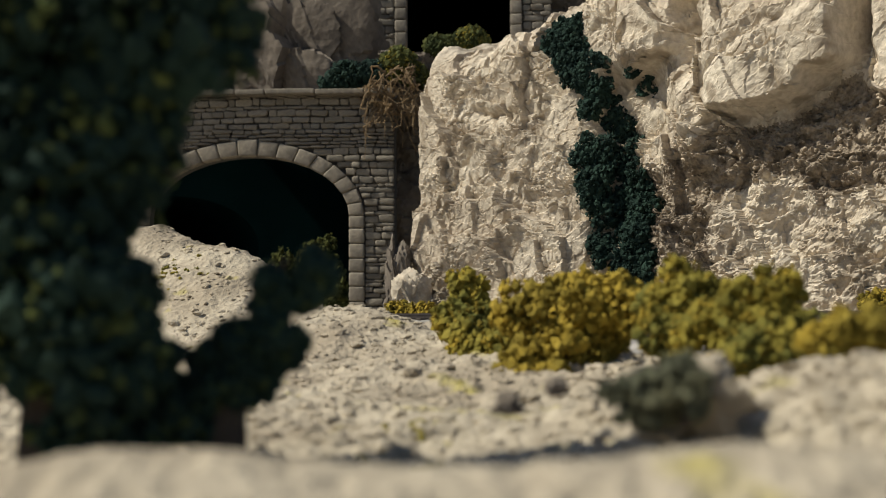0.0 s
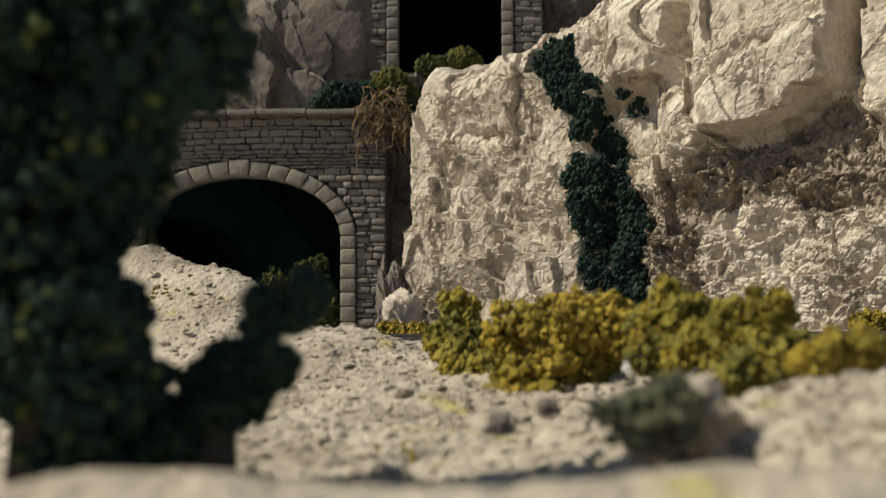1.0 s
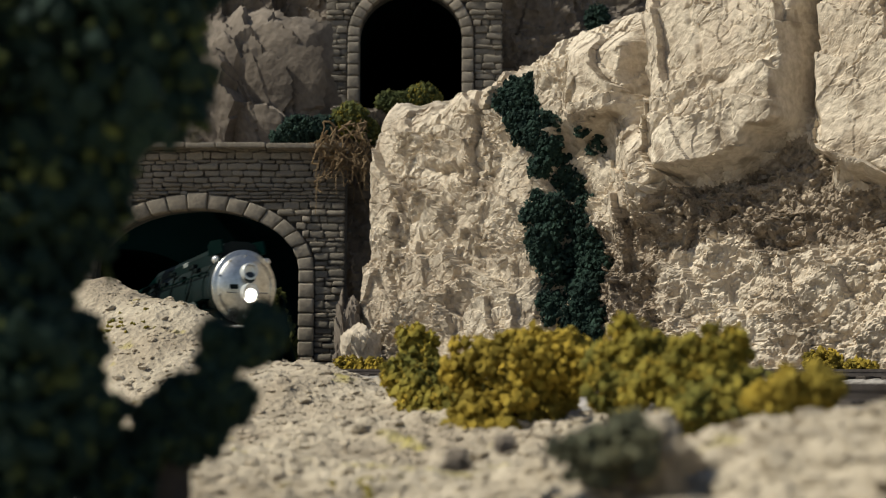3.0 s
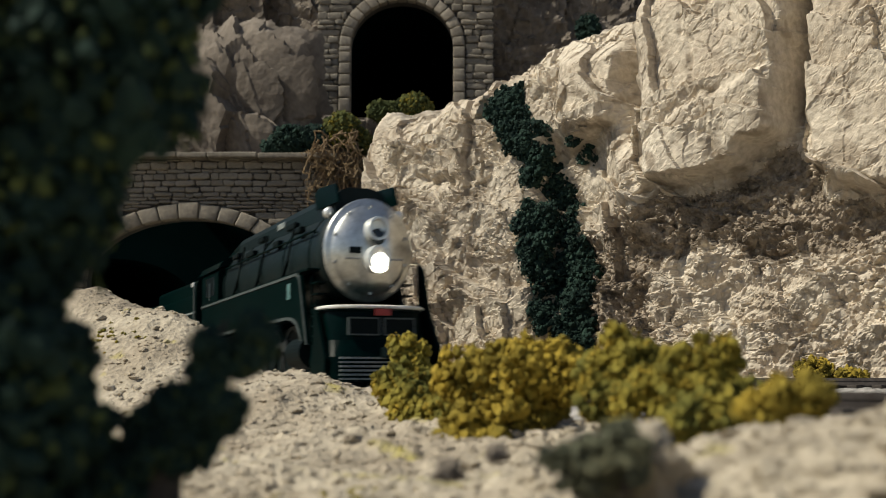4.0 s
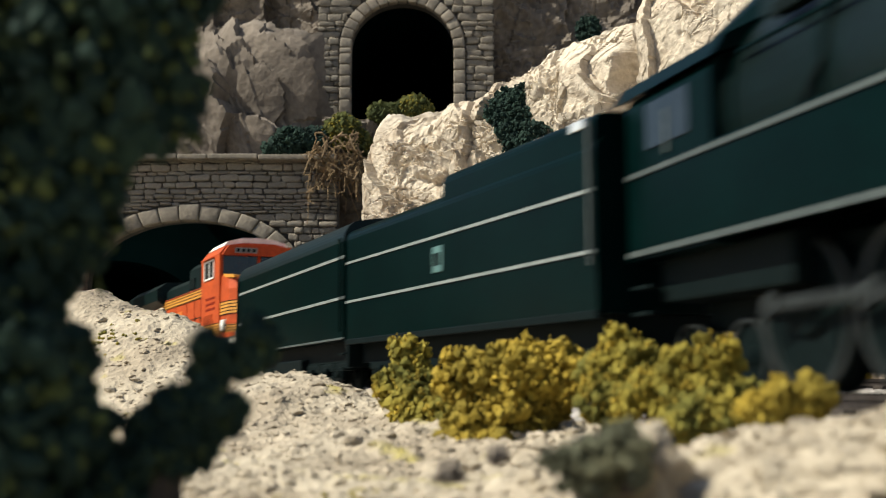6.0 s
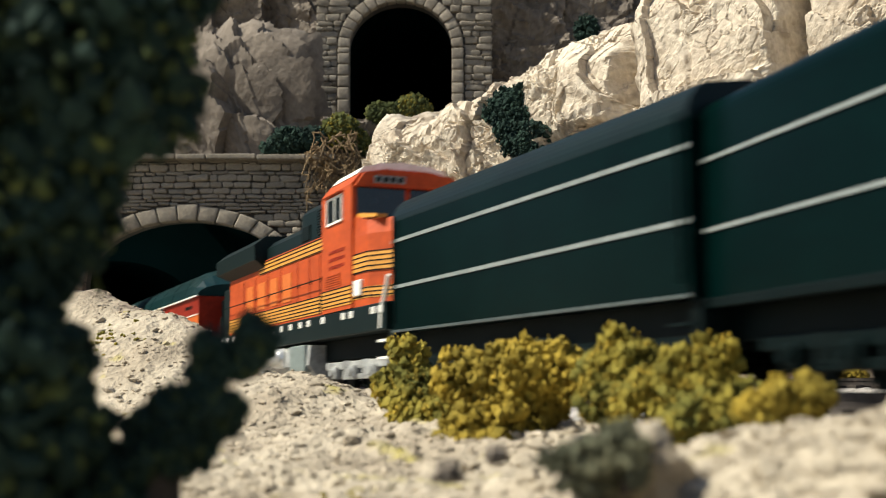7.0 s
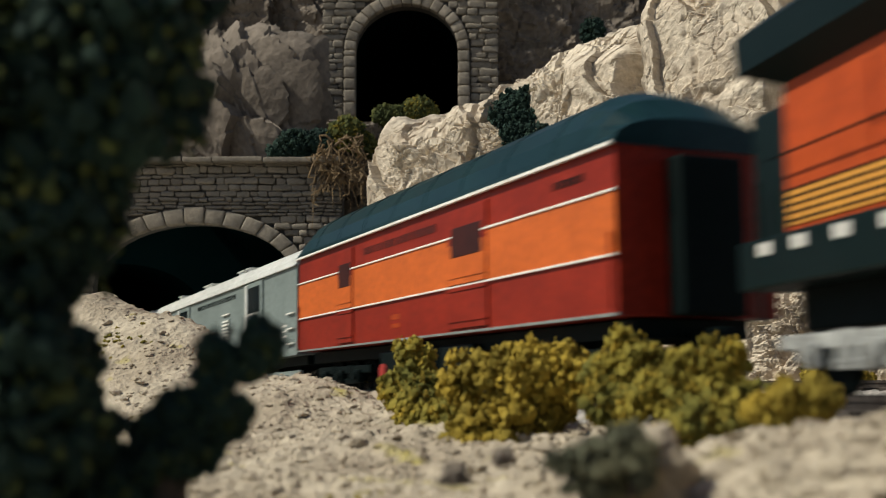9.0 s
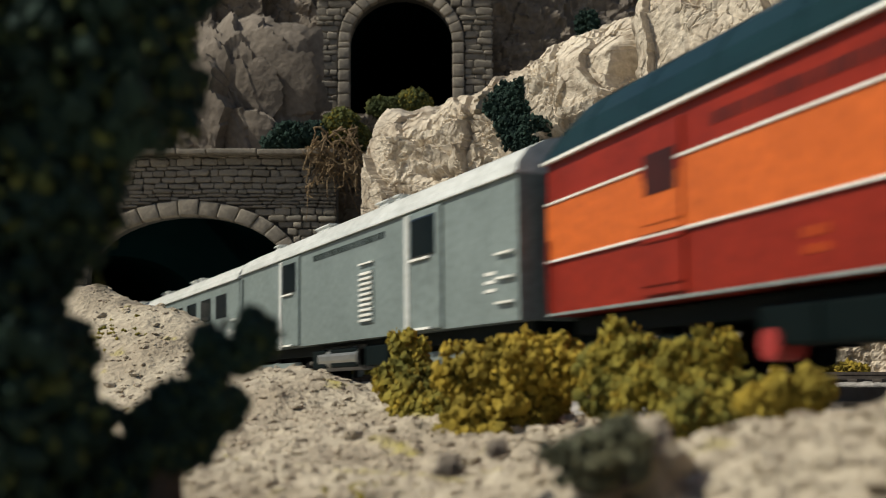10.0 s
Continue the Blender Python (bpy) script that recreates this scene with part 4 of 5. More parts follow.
# ---- steam locomotive ----
def steam_locomotive():
    e = new("steam_locomotive")
    ZB = 3.67
    part("boiler", lathe([(-12.2, 0), (-12.2, 1.34), (-8.0, 1.32), (-4.0, 1.25), (-1.2, 1.22), (0.0, 1.22), (0.0, 0)], 48, 0, ZB), GLOSS, e, smooth=True)
    part("smokebox_front", lathe([(-0.10, 1.24), (-0.10, 1.29), (0.04, 1.30), (0.09, 1.25), (0.10, 1.14), (0.16, 1.10), (0.22, 1.04), (0.36, 0.86), (0.47, 0.62), (0.54, 0.34), (0.56, 0.0)], 56, 0, ZB), DOME, e, "domed silver smokebox front", smooth=True)
    for k in range(10):
        a = 2 * math.pi * k / 10 + 0.3
        cy, cz = 1.07 * math.cos(a), ZB + 1.07 * math.sin(a)
        part("clamp", cyl((0.12, cy, cz), (0.24, cy, cz), 0.05, 0.04, 8), STEEL, e)
    lamp = part("headlight", lathe([(0.40, 0.33), (0.86, 0.33), (0.97, 0.31), (0.97, 0.27), (0.90, 0.0)], 32, 0, 3.40), SILVER, e, "round silver headlight, lit")
    part("lens", lathe([(0.93, 0.272), (0.975, 0.20), (0.985, 0.0)], 28, 0, 3.40), LAMP, lamp, "glowing warm lens")
    up = part("upper_lamp", lathe([(0.35, 0.30), (0.82, 0.30), (0.92, 0.29), (0.92, 0.24), (0.78, 0.20), (0.76, 0.0)], 32, 0, 4.13), SILVER, e, "round unlit upper lamp")
    part("socket", lathe([(0.80, 0.225), (0.83, 0.19), (0.84, 0.0)], 24, 0, 4.13), GLASS, up)
    part("grab_rail", add_cyl(cyl((0.50, -0.85, 3.42), (0.50, -0.40, 3.42), 0.025, None, 6), (0.50, 0.40, 3.42), (0.50, 0.85, 3.42), 0.025, None, 6), STEEL, e)
    part("number_plate", box(0.52, -0.55, 3.62, 0.05, 0.34, 0.16, 0.01), LOCO_D, e)
    for s in (-1, 1):
        m = bmesh.new()
        bmesh.ops.create_icosphere(m, subdivisions=2, radius=0.15, matrix=Matrix.Translation((-0.35, s * 1.05, 4.62)))
        part("marker_lamp", m, SILVER, e, "small silver marker lamp", smooth=True)
    # casing along the top of the boiler
    sec = [(0.78, 4.55), (0.74, 5.06), (0.62, 5.24), (0.35, 5.33), (-0.35, 5.33), (-0.62, 5.24), (-0.74, 5.06), (-0.78, 4.55)]
    part("skyline_casing", prism(sec, -0.55, -11.8), GLOSS, e)
    ramp = prism(sec, -11.8, -14.2)
    for v in ramp.verts:
        if v.co.x < -14:
            v.co.z = 4.5 + (v.co.z - 4.55) * 0.45
    part("casing_ramp", ramp, LOCO, e)
    for s in (-1, 1):
        part("smoke_lifter", plate([(0.05, 4.85), (-0.2, 5.34), (-1.7, 5.44), (-2.1, 5.3), (-1.9, 4.9)], s * 0.86 - 0.04, s * 0.86 + 0.04), LOCO, e)
        # pale on the viewer's side only: a sun glint put in as colour
        part("top_panel", box(-6.1, s * 0.735, 5.0, 0.8, 0.10, 0.18, 0.02), LINE if s < 0 else LOCO, e)
        for x, z, w in ((-2.6, 4.45, 0.5), (-3.9, 4.70, 0.9), (-5.0, 4.35, 0.6), (-7.4, 4.75, 0.7), (-8.3, 4.4, 1.0), (-10.3, 4.55, 0.8)):
            part("valve_box", box(x, s * (1.02 if z > 4.6 else 1.18), z, w, 0.20, 0.16, 0.04), LOCO_D, e)
        rail = bmesh.new()
        add_cyl(rail, (-1.0, s * 1.22, 4.25), (-11.4, s * 1.34, 4.25), 0.03, None, 6)
        for k in range(9):
            x = -1.2 - k * 1.25
            add_cyl(rail, (x, s * 1.05, 4.22), (x, s * 1.24, 4.25), 0.025, None, 5)
        part("handrail", rail, LOCO, e)
        for k, x in enumerate((-3.2, -6.4, -9.4)):
            part("pipe", add_cyl(cyl((x, s * 1.15, 4.75), (x - 0.1, s * 1.36, 3.7), 0.035, None, 6), (x - 0.1, s * 1.36, 3.7), (x - 0.5, s * 1.4, 3.3), 0.05, None, 6), LOCO_D, e)
    for x in (-1.6, -4.2, -6.9, -9.6, -11.6):
        r = steps(-x, [(1.2, 1.22), (4.0, 1.25), (8.0, 1.32), (12.2, 1.34)]) + 0.018
        part("boiler_band", lathe([(-0.04, 1.15), (-0.04, r), (0.04, r), (0.04, 1.15)], 40, x, ZB), LOCO, e)
    # side skirts with lining
    for s in (-1, 1):
        out = [(-14.5, 3.25), (-1.75, 3.25), (-1.45, 3.12), (-1.3, 2.8), (-0.72, 1.25), (-1.25, 1.25), (-1.42, 1.55), (-1.75, 1.84), (-2.2, 2.0), (-2.8, 2.06), (-14.5, 2.06)]
        part("skirt", plate(out, s * 1.42, s * 1.52), LOCO, e)
        y = s * 1.535
        part("lining", ribbon([(-14.5, 3.20), (-1.78, 3.20), (-1.50, 3.08), (-1.36, 2.78), (-0.80, 1.27)], y, 0.07), LINE2, e, "grey-white lining")
        part("lining", ribbon([(-14.5, 2.10), (-2.8, 2.10), (-2.2, 2.04), (-1.78, 1.89), (-1.46, 1.60), (-1.28, 1.30)], y, 0.09), LINE2, e, "grey-white lining")
        part("running_board", box(-7.6, s * 1.33, 3.25, 13.6, 0.36, 0.06, 0.01), LOCO, e)
        part("number_badge", box(-2.55, s * 1.535, 2.82, 0.34, 0.03, 0.42, 0.02), TEAL, e, "small teal badge")
        lad = bmesh.new()
        for k in range(7):
            add_box(lad, -0.45, s * 1.28, 1.2 + k * 0.28, 0.5, 0.28, 0.04)
        add_box(lad, -0.72, s * 1.40, 2.05, 0.05, 0.05, 2.0)
        add_box(lad, -0.2, s * 1.40, 1.75, 0.05, 0.05, 1.4)
        part("ladder", lad, LOCO, e)
        part("cylinder_block", cyl((-1.0, s * 1.22, 1.05), (-2.4, s * 1.22, 1.05), 0.46, None, 24), LOCO_D, e, smooth=False)
        # rods
        rod = bmesh.new()
        add_box(rod, -7.75, s * 1.02, 0.55, 6.5, 0.07, 0.16, 0.02)
        for x in (-4.6, -6.7, -8.8, -10.9):
            add_cyl(rod, (x, s * 0.97, 0.55), (x, s * 1.08, 0.55), 0.17, None, 14)
        ro = part("side_rod", rod, RIM, e, m=P(0, 0, 0))
        turning.append((ro, None, 1.0))
        part("crosshead_guide", box(-3.3, s * 1.22, 1.25, 1.9, 0.10, 0.12, 0.02), RIM, e)
    # cab
    sec = rounded(1.5, 2.0, 4.35, 0.25, 5, 0.45)
    part("cab", prism(sec, -11.9, -14.6), LOCO, e)
    for s in (-1, 1):
        w = part("cab_window", box(-13.2, s * 1.505, 3.80, 1.35, 0.03, 0.62, 0.01), GLASS, e)
        part("window_frame", box(-13.2, s * 1.515, 3.80, 0.07, 0.05, 0.66, 0.01), LINE2, w)
    part("cab_roof", prism([(1.56, 4.28), (1.4, 4.52), (0.8, 4.80), (0, 4.9), (-0.8, 4.80), (-1.4, 4.52), (-1.56, 4.28), (-1.4, 4.34), (0, 4.75), (1.4, 4.34)], -11.7, -15.0), LOCO, e)
    for s in (-1, 1):
        part("cab_steps", add_box(box(-14.3, s * 1.35, 1.2, 0.6, 0.22, 0.06), -14.3, s * 1.35, 1.6, 0.6, 0.22, 0.06), LOCO_D, e)
    part("frame", add_box(box(-6.9, 0, 1.45, 14.0, 1.1, 1.1, 0.05), -1.5, 0, 1.9, 3.0, 2.3, 0.7, 0.05), LOCO_D, e)
    part("ashpan", box(-12.4, 0, 1.7, 3.6, 2.3, 0.7, 0.05), LOCO_D, e)
    # front deck and pilot
    def bow(z, ahead, half, power, n=20):
        pts = []
        for i in range(n + 1):
            a = -math.pi / 2 + math.pi * i / n
            pts.append((ahead * abs(math.cos(a)) ** power, half * math.sin(a), z))
        return pts

    def loft(*rings):
        q = bmesh.new()
        vs = [[q.verts.new(p) for p in r + [(-0.6, r[-1][1], r[-1][2]), (-0.6, r[0][1], r[0][2])]] for r in rings]
        for a, b in zip(vs, vs[1:]):
            for i in range(len(a)):
                j = (i + 1) % len(a)
                q.faces.new((a[i], a[j], b[j], b[i]))
        q.faces.new(vs[0][::-1]), q.faces.new(vs[-1])
        bmesh.ops.recalc_face_normals(q, faces=q.faces)
        return q
    part("front_deck", loft(bow(2.10, 1.12, 1.44, 0.6), bow(2.24, 1.12, 1.44, 0.6)), LOCO, e)
    edge = bmesh.new()
    arc = bow(2.19, 1.14, 1.46, 0.6)
    for p, q in zip(arc, arc[1:]):
        add_cyl(edge, p, q, 0.05, None, 6)
    part("deck_edge", edge, WHITE, e, "white bowed deck edge")
    part("name_plate", box(1.17, 0, 2.04, 0.05, 0.46, 0.18, 0.01), PLATE, e, "small red plate")
    part("pilot", loft(bow(0.20, 1.30, 1.46, 0.22), bow(0.85, 1.26, 1.48, 0.25), bow(1.3, 1.10, 1.40, 0.4), bow(2.1, 1.02, 1.38, 0.6)), LOCO, e)
    for s in (-1, 1):
        fr_ = bmesh.new()
        cy = s * 0.50
        for dy, dz, w, h in ((0, 0.22, 0.86, 0.04), (0, -0.22, 0.86, 0.04), (0.43, 0, 0.04, 0.46), (-0.43, 0, 0.04, 0.46)):
            add_box(fr_, 1.07, cy + dy, 1.66 + dz, 0.10, w, h)
        part("panel_frame", fr_, LINE2, e)
        part("panel_recess", box(1.05, cy, 1.66, 0.10, 0.82, 0.42), LOCO_D, e)
        part("pilot_side", plate([(-0.30, 3.45), (0.08, 3.25), (0.45, 2.2), (1.40, 0.8), (1.32, 0.30), (-0.18, 0.30)] if s > 0 else [(-0.1, 2.14), (0.16, 2.14), (0.95, 0.8), (0.9, 0.35), (-0.1, 0.45)], s * (1.60 if s > 0 else 1.48), s * (1.68 if s > 0 else 1.56)), LOCO, e)
    for k in range(6):
        part("pilot_slat", box(1.29 - 0.004 * k, 0, 0.26 + k * 0.11, 0.06, 2.5, 0.055, 0.01), LINE, e)
    part("coupler", add_box(box(1.6, 0, 0.95, 0.6, 0.24, 0.28, 0.04), 1.85, 0, 0.95, 0.24, 0.36, 0.36, 0.05), LOCO_D, e)
    for x in (-4.6, -6.7, -8.8, -10.9):
        wheelset(e, x, 1.0, LOCO_D, 0.74, RIM)
    for x in (-0.7, -2.6):
        wheelset(e, x, 0.48, LOCO_D, 0.74, RIM)
    for x in (-12.3, -13.9):
        wheelset(e, x, 0.52, LOCO_D, 0.74, RIM)
    # tall casing: everything above the running board stretches upwards
    for c in e.children:
        if c.type == "MESH" and c.name.split(".")[0] not in ("axle", "rod", "side_rod", "main_rod"):
            for v in c.data.vertices:
                v.co.z += 0.13 * max(0.0, v.co.z - 2.4 * K)
    trains.append((e, 0.0, 3.0, 11.5))
    return tagged(e, "dark green streamlined steam locomotive with silver smokebox front and lit headlight", "steam locomotive")


def tender():
    e = new("tender")
    part("tank", prism(rounded(1.5, 1.25, 4.08, 0.30, 6, 0.05), -0.25, -12.5), LOCO, e)
    part("coal_bunker", prism(rounded(1.47, 3.9, 4.48, 0.22, 5, 0.06), -0.3, -6.4), LOCO, e)
    part("rear_wall", box(-12.52, 0, 2.7, 0.05, 2.6, 2.4, 0.01), LOCO, e)
    for s in (-1, 1):
        y = s * 1.515
        part("lining", ribbon([(-0.3, 3.20), (-12.45, 3.20)], y, 0.06), LINE, e, "grey-white lining")
        part("lining", ribbon([(-0.3, 2.22), (-12.45, 2.22)], y, 0.06), LINE, e, "grey-white lining")
        part("sill", box(-6.4, s * 1.46, 1.22, 12.3, 0.14, 0.14, 0.02), LOCO_D, e)
        b = part("number_badge", box(-6.6, s * 1.515, 2.72, 0.5, 0.03, 0.55, 0.02), TEAL, e, "teal number badge")
        bars(b, -6.6, s * 1.535, 2.72, 0.36, 0.26, 3, LOCO_D)
        part("corner_rail", cyl((-0.35, s * 1.56, 2.0), (-0.35, s * 1.56, 4.3), 0.035, None, 6), LINE2, e)
        part("light_panel", box(-0.8, s * 1.49, 4.32, 0.42, 0.04, 0.16, 0.01), SILVER, e)
    for k in range(4):
        part("hatch", cyl((-7.4 - k * 1.3, 0, 4.1), (-7.4 - k * 1.3, 0, 4.28), 0.35, 0.32, 16), LOCO, e)
    part("underframe", box(-6.4, 0, 0.98, 12.0, 2.2, 0.56, 0.02), LOCO_D, e)
    bogie(e, -3.0, 3, 0.46, LOCO_D, 1.35)
    bogie(e, -9.6, 3, 0.46, LOCO_D, 1.35)
    coupler(e, -12.9)
    trains.append((e, 14.9, 3.0, 9.6))
    return tagged(e, "dark green tender with two grey-white lines and a teal badge", "tender")


def water_car():
    e = new("water_car")
    part("tank", prism([(1.5, 1.3), (1.5, 3.80), (-1.5, 3.80), (-1.5, 1.3)], -0.1, -11.5), LOCO, e)
    part("roof", prism(rounded(1.503, 3.797, 4.38, 0.55, 9, 0.10), -0.09, -11.51), GLOSS, e, "glossy dark green rounded roof", smooth=False)
    for s in (-1, 1):
        y = s * 1.515
        part("lining", ribbon([(-0.1, 3.40), (-11.5, 3.36)], y, 0.075), LINE, e, "grey-white lining")
        part("lining", ribbon([(-0.1, 2.36), (-11.5, 2.32)], y, 0.075), LINE, e, "grey-white lining")
        part("sill", box(-5.8, s * 1.50, 1.33, 11.4, 0.06, 0.06, 0.01), LINE2, e)
        for x in (-0.25, -11.3):
            part("grab_rail", cyl((x, s * 1.56, 1.5), (x, s * 1.56, 3.9), 0.03, None, 6), LOCO, e)
    for x in (-3.0, -6.0, -9.0):
        part("hatch", cyl((x, 0, 4.43), (x, 0, 4.62), 0.4, 0.36, 18), LOCO, e)
    part("roof_walk", box(-5.8, 0, 4.49, 11.0, 0.5, 0.05, 0.01), LOCO, e)
    part("underframe", box(-5.8, 0, 1.02, 11.2, 2.2, 0.60, 0.02), LOCO_D, e)
    for s in (-1, 1):
        part("equipment_box", box(-5.8, s * 0.95, 0.62, 2.6, 0.75, 0.62, 0.05), LOCO_D, e)
        part("step", add_box(box(-0.45, s * 1.32, 0.55, 0.5, 0.3, 0.05), -0.45, s * 1.32, 0.95, 0.5, 0.3, 0.05), LOCO_D, e)
    part("end_beam", box(-0.15, 0, 0.95, 0.2, 2.8, 0.7, 0.04), LOCO_D, e)
    bogie(e, -2.6, 3, 0.46, LOCO_D, 1.35)
    bogie(e, -9.0, 3, 0.46, LOCO_D, 1.35)
    coupler(e, -11.8)
    trains.append((e, 27.5, 2.6, 9.0))
    return tagged(e, "long dark green water car with rounded roof and grey-white lines", "water car")


# ---- orange diesel ----
DIESEL_BODY = ("frame", "reflector", "long_hood", "hood_top", "radiator_wing", "fan", "exhaust_stack", "louvre", "intake_door", "yellow_band", "pin_line",
               "emblem_block", "door_seam", "latch", "walkway_rail", "cab", "cab_roof", "front_panel", "number_board", "windscreen", "side_window",
               "sun_shade", "lettering", "cab_louvre", "nose", "nose_band", "nose_stripe", "ditch_lamp", "step_rail", "end_cab_wall")
def diesel_locomotive():
    e = new("diesel_locomotive")
    part("frame", box(-8.95, 0, 1.43, 17.5, 2.96, 0.66, 0.04), DARK, e)
    k = 0.0
    for x in (-0.5, -1.0, -2.6, -3.2, -4.9, -6.2, -7.0, -8.0, -9.0, -10.0, -11.0, -12.0, -13.0, -14.0, -15.0, -16.0, -16.9):
        for s in (-1, 1):
            part("reflector", box(x, s * 1.485, 1.60, 0.26, 0.03, 0.17, 0.01), WHITE, e, "white reflector square")
    part("long_hood", prism([(1.25, 1.76), (1.25, 3.98), (-1.25, 3.98), (-1.25, 1.76)], -4.9, -16.7), ORANGE, e)
    part("hood_top", prism([(1.2, 3.96), (1.18, 4.85), (0.98, 5.05), (-0.98, 5.05), (-1.18, 4.85), (-1.2, 3.96)], -5.0, -7.9), DARK, e)
    part("hood_top", prism([(1.2, 3.96), (1.18, 4.36), (0.95, 4.58), (-0.95, 4.58), (-1.18, 4.36), (-1.2, 3.96)], -7.9, -12.6), DARK, e)
    wing = prism([(1.22, 3.72), (1.60, 4.0), (1.62, 4.48), (1.2, 4.80), (-1.2, 4.80), (-1.62, 4.48), (-1.60, 4.0), (-1.22, 3.72)], -11.8, -17.35)
    for v in wing.verts:
        if v.co.x < -17 and v.co.z < 4:
            v.co.x += 0.7
    part("radiator_wing", wing, DARK, e)
    for x in (-13.2, -15.1):
        part("fan", cyl((x, 0, 4.78), (x, 0, 4.90), 0.75, 0.72, 24), DARK, e)
    part("exhaust_stack", add_cyl(cyl((-9.0, 0, 4.5), (-9.0, 0, 5.0), 0.46, 0.43, 20), (-9.0, 0, 4.94), (-9.0, 0, 5.03), 0.50, 0.50, 20), TRUCK, e, "silver exhaust stack")
    for s in (-1, 1):
        # louvres behind the cab
        for i in range(11):
            part("louvre", box(-5.6, s * 1.22, 4.02 + i * 0.075, 1.3, 0.06, 0.03), DARK, e)
        part("intake_door", box(-7.4, s * 1.21, 4.27, 0.8, 0.05, 0.42, 0.02), LOCO_D, e)
        y = s * 1.262
        part("yellow_band", box(-8.7, y, 3.74, 7.5, 0.024, 0.36), YELLOW, e)
        part("yellow_band", box(-10.8, y, 2.10, 11.7, 0.024, 0.46), YELLOW, e)
        for z in (3.58, 3.70, 3.82, 3.92, 1.93, 2.03, 2.13, 2.23, 2.33):
            part("pin_line", box(-8.7 if z > 3 else -10.8, s * 1.278, z, 7.5 if z > 3 else 11.7, 0.012, 0.028), LOCO_D, e)
        # large yellow letter shapes, plain blocks
        for i, x in enumerate((-9.2, -10.7, -12.2, -13.7)):
            g = bmesh.new()
            add_box(g, x, s * 1.262, 2.86, 0.95 - 0.1 * (i % 2), 0.02, 0.86)
            part("emblem_block", g, ORANGE3, e, "plain amber block of the side emblem")
        for x in (-5.9, -6.9, -8.1, -9.9, -11.4, -13.0, -14.6):
            part("door_seam", box(x, s * 1.256, 2.95, 0.035, 0.018, 1.15), RED, e)
            part("latch", box(x + 0.12, s * 1.262, 2.8, 0.06, 0.03, 0.12), LOCO_D, e)
        part("walkway_rail", add_cyl(cyl((-5.2, s * 1.46, 2.75), (-16.8, s * 1.46, 2.75), 0.018, None, 5), (-5.2, s * 1.46, 1.75), (-5.2, s * 1.46, 2.75), 0.018, None, 5), LOCO_D, e)
    # cab with windows
    cab = part("cab", prism([(1.5, 1.76), (1.5, 4.90), (1.25, 5.20), (0.6, 5.32), (-0.6, 5.32), (-1.25, 5.20), (-1.5, 4.90), (-1.5, 1.76)], -2.5, -4.95), ORANGE, e)
    part("cab_roof", prism([(1.28, 5.20), (1.1, 5.40), (0.6, 5.53), (0, 5.57), (-0.6, 5.53), (-1.1, 5.40), (-1.28, 5.20)], -2.75, -4.75), WHITE, e, "pale cab roof")
    part("front_panel", prism([(1.45, 4.83), (1.2, 5.19), (-1.2, 5.19), (-1.45, 4.83)], -2.3, -2.55), ORANGE, e)
    nb = part("number_board", box(-2.29, -0.55, 5.01, 0.03, 0.85, 0.2, 0.02), LINE, e)
    for i in range(4):
        part("figure_bar", box(-2.27, -0.86 + i * 0.2, 5.01, 0.01, 0.12, 0.12), LOCO_D, nb)
    for s in (-1, 1):
        part("windscreen", box(-2.485, s * 0.72, 4.46, 0.05, 1.30, 0.76, 0.03), GLASS, e)
        w = part("side_window", box(-3.82, s * 1.505, 4.40, 1.2, 0.04, 0.66, 0.02), GLASS, e)
        f = bmesh.new()
        for dx, dz, a, b in ((0, 0.33, 1.3, 0.06), (0, -0.33, 1.3, 0.06), (0.62, 0, 0.06, 0.7), (-0.62, 0, 0.06, 0.7), (0.05, 0, 0.06, 0.66)):
            add_box(f, -3.82 + dx, s * 1.52, 4.40 + dz, a, 0.05, b)
        part("window_frame", f, WHITE, w)
        part("sun_shade", box(-3.82, s * 1.56, 4.81, 1.4, 0.16, 0.04, 0.01), ORANGE, e)
        for r in range(3):
            bars(e, -3.7, s * 1.508, 3.32 - r * 0.2, 1.3, 0.09, 7, RED)
        part("yellow_band", box(-3.72, s * 1.508, 2.10, 2.45, 0.02, 0.46), YELLOW, e)
        for i in range(5):
            part("pin_line", box(-3.72, s * 1.52, 1.93 + i * 0.1, 2.45, 0.012, 0.028), LOCO_D, e)
        for i in range(6):
            part("cab_louvre", box(-4.0, s * 1.508, 2.42 + i * 0.06, 1.2, 0.03, 0.03), ORANGE, e)
    # nose with chamfered edges
    nose = bmesh.new()
    z0, z1 = 1.76, 3.86
    ring0 = [(-2.52, -1.45), (-1.55, -1.42), (-0.7, -0.95), (-0.7, 0.95), (-1.55, 1.42), (-2.52, 1.45)]
    low = [nose.verts.new((x, y, z0)) for x, y in ring0]
    mid = [nose.verts.new((x, y, 3.50)) for x, y in ring0]
    top = [nose.verts.new((x * 1.0 - 0.12 * (x > -2.4), y * 0.97, z1 + (0.22 if x < -2.4 else 0))) for x, y in ring0]
    for a, b in ((low, mid), (mid, top)):
        for i in range(6):
            nose.faces.new((a[i], a[(i + 1) % 6], b[(i + 1) % 6], b[i]))
    nose.faces.new(top), nose.faces.new(low[::-1])
    bmesh.ops.recalc_face_normals(nose, faces=nose.faces)
    part("nose", nose, ORANGE, e)

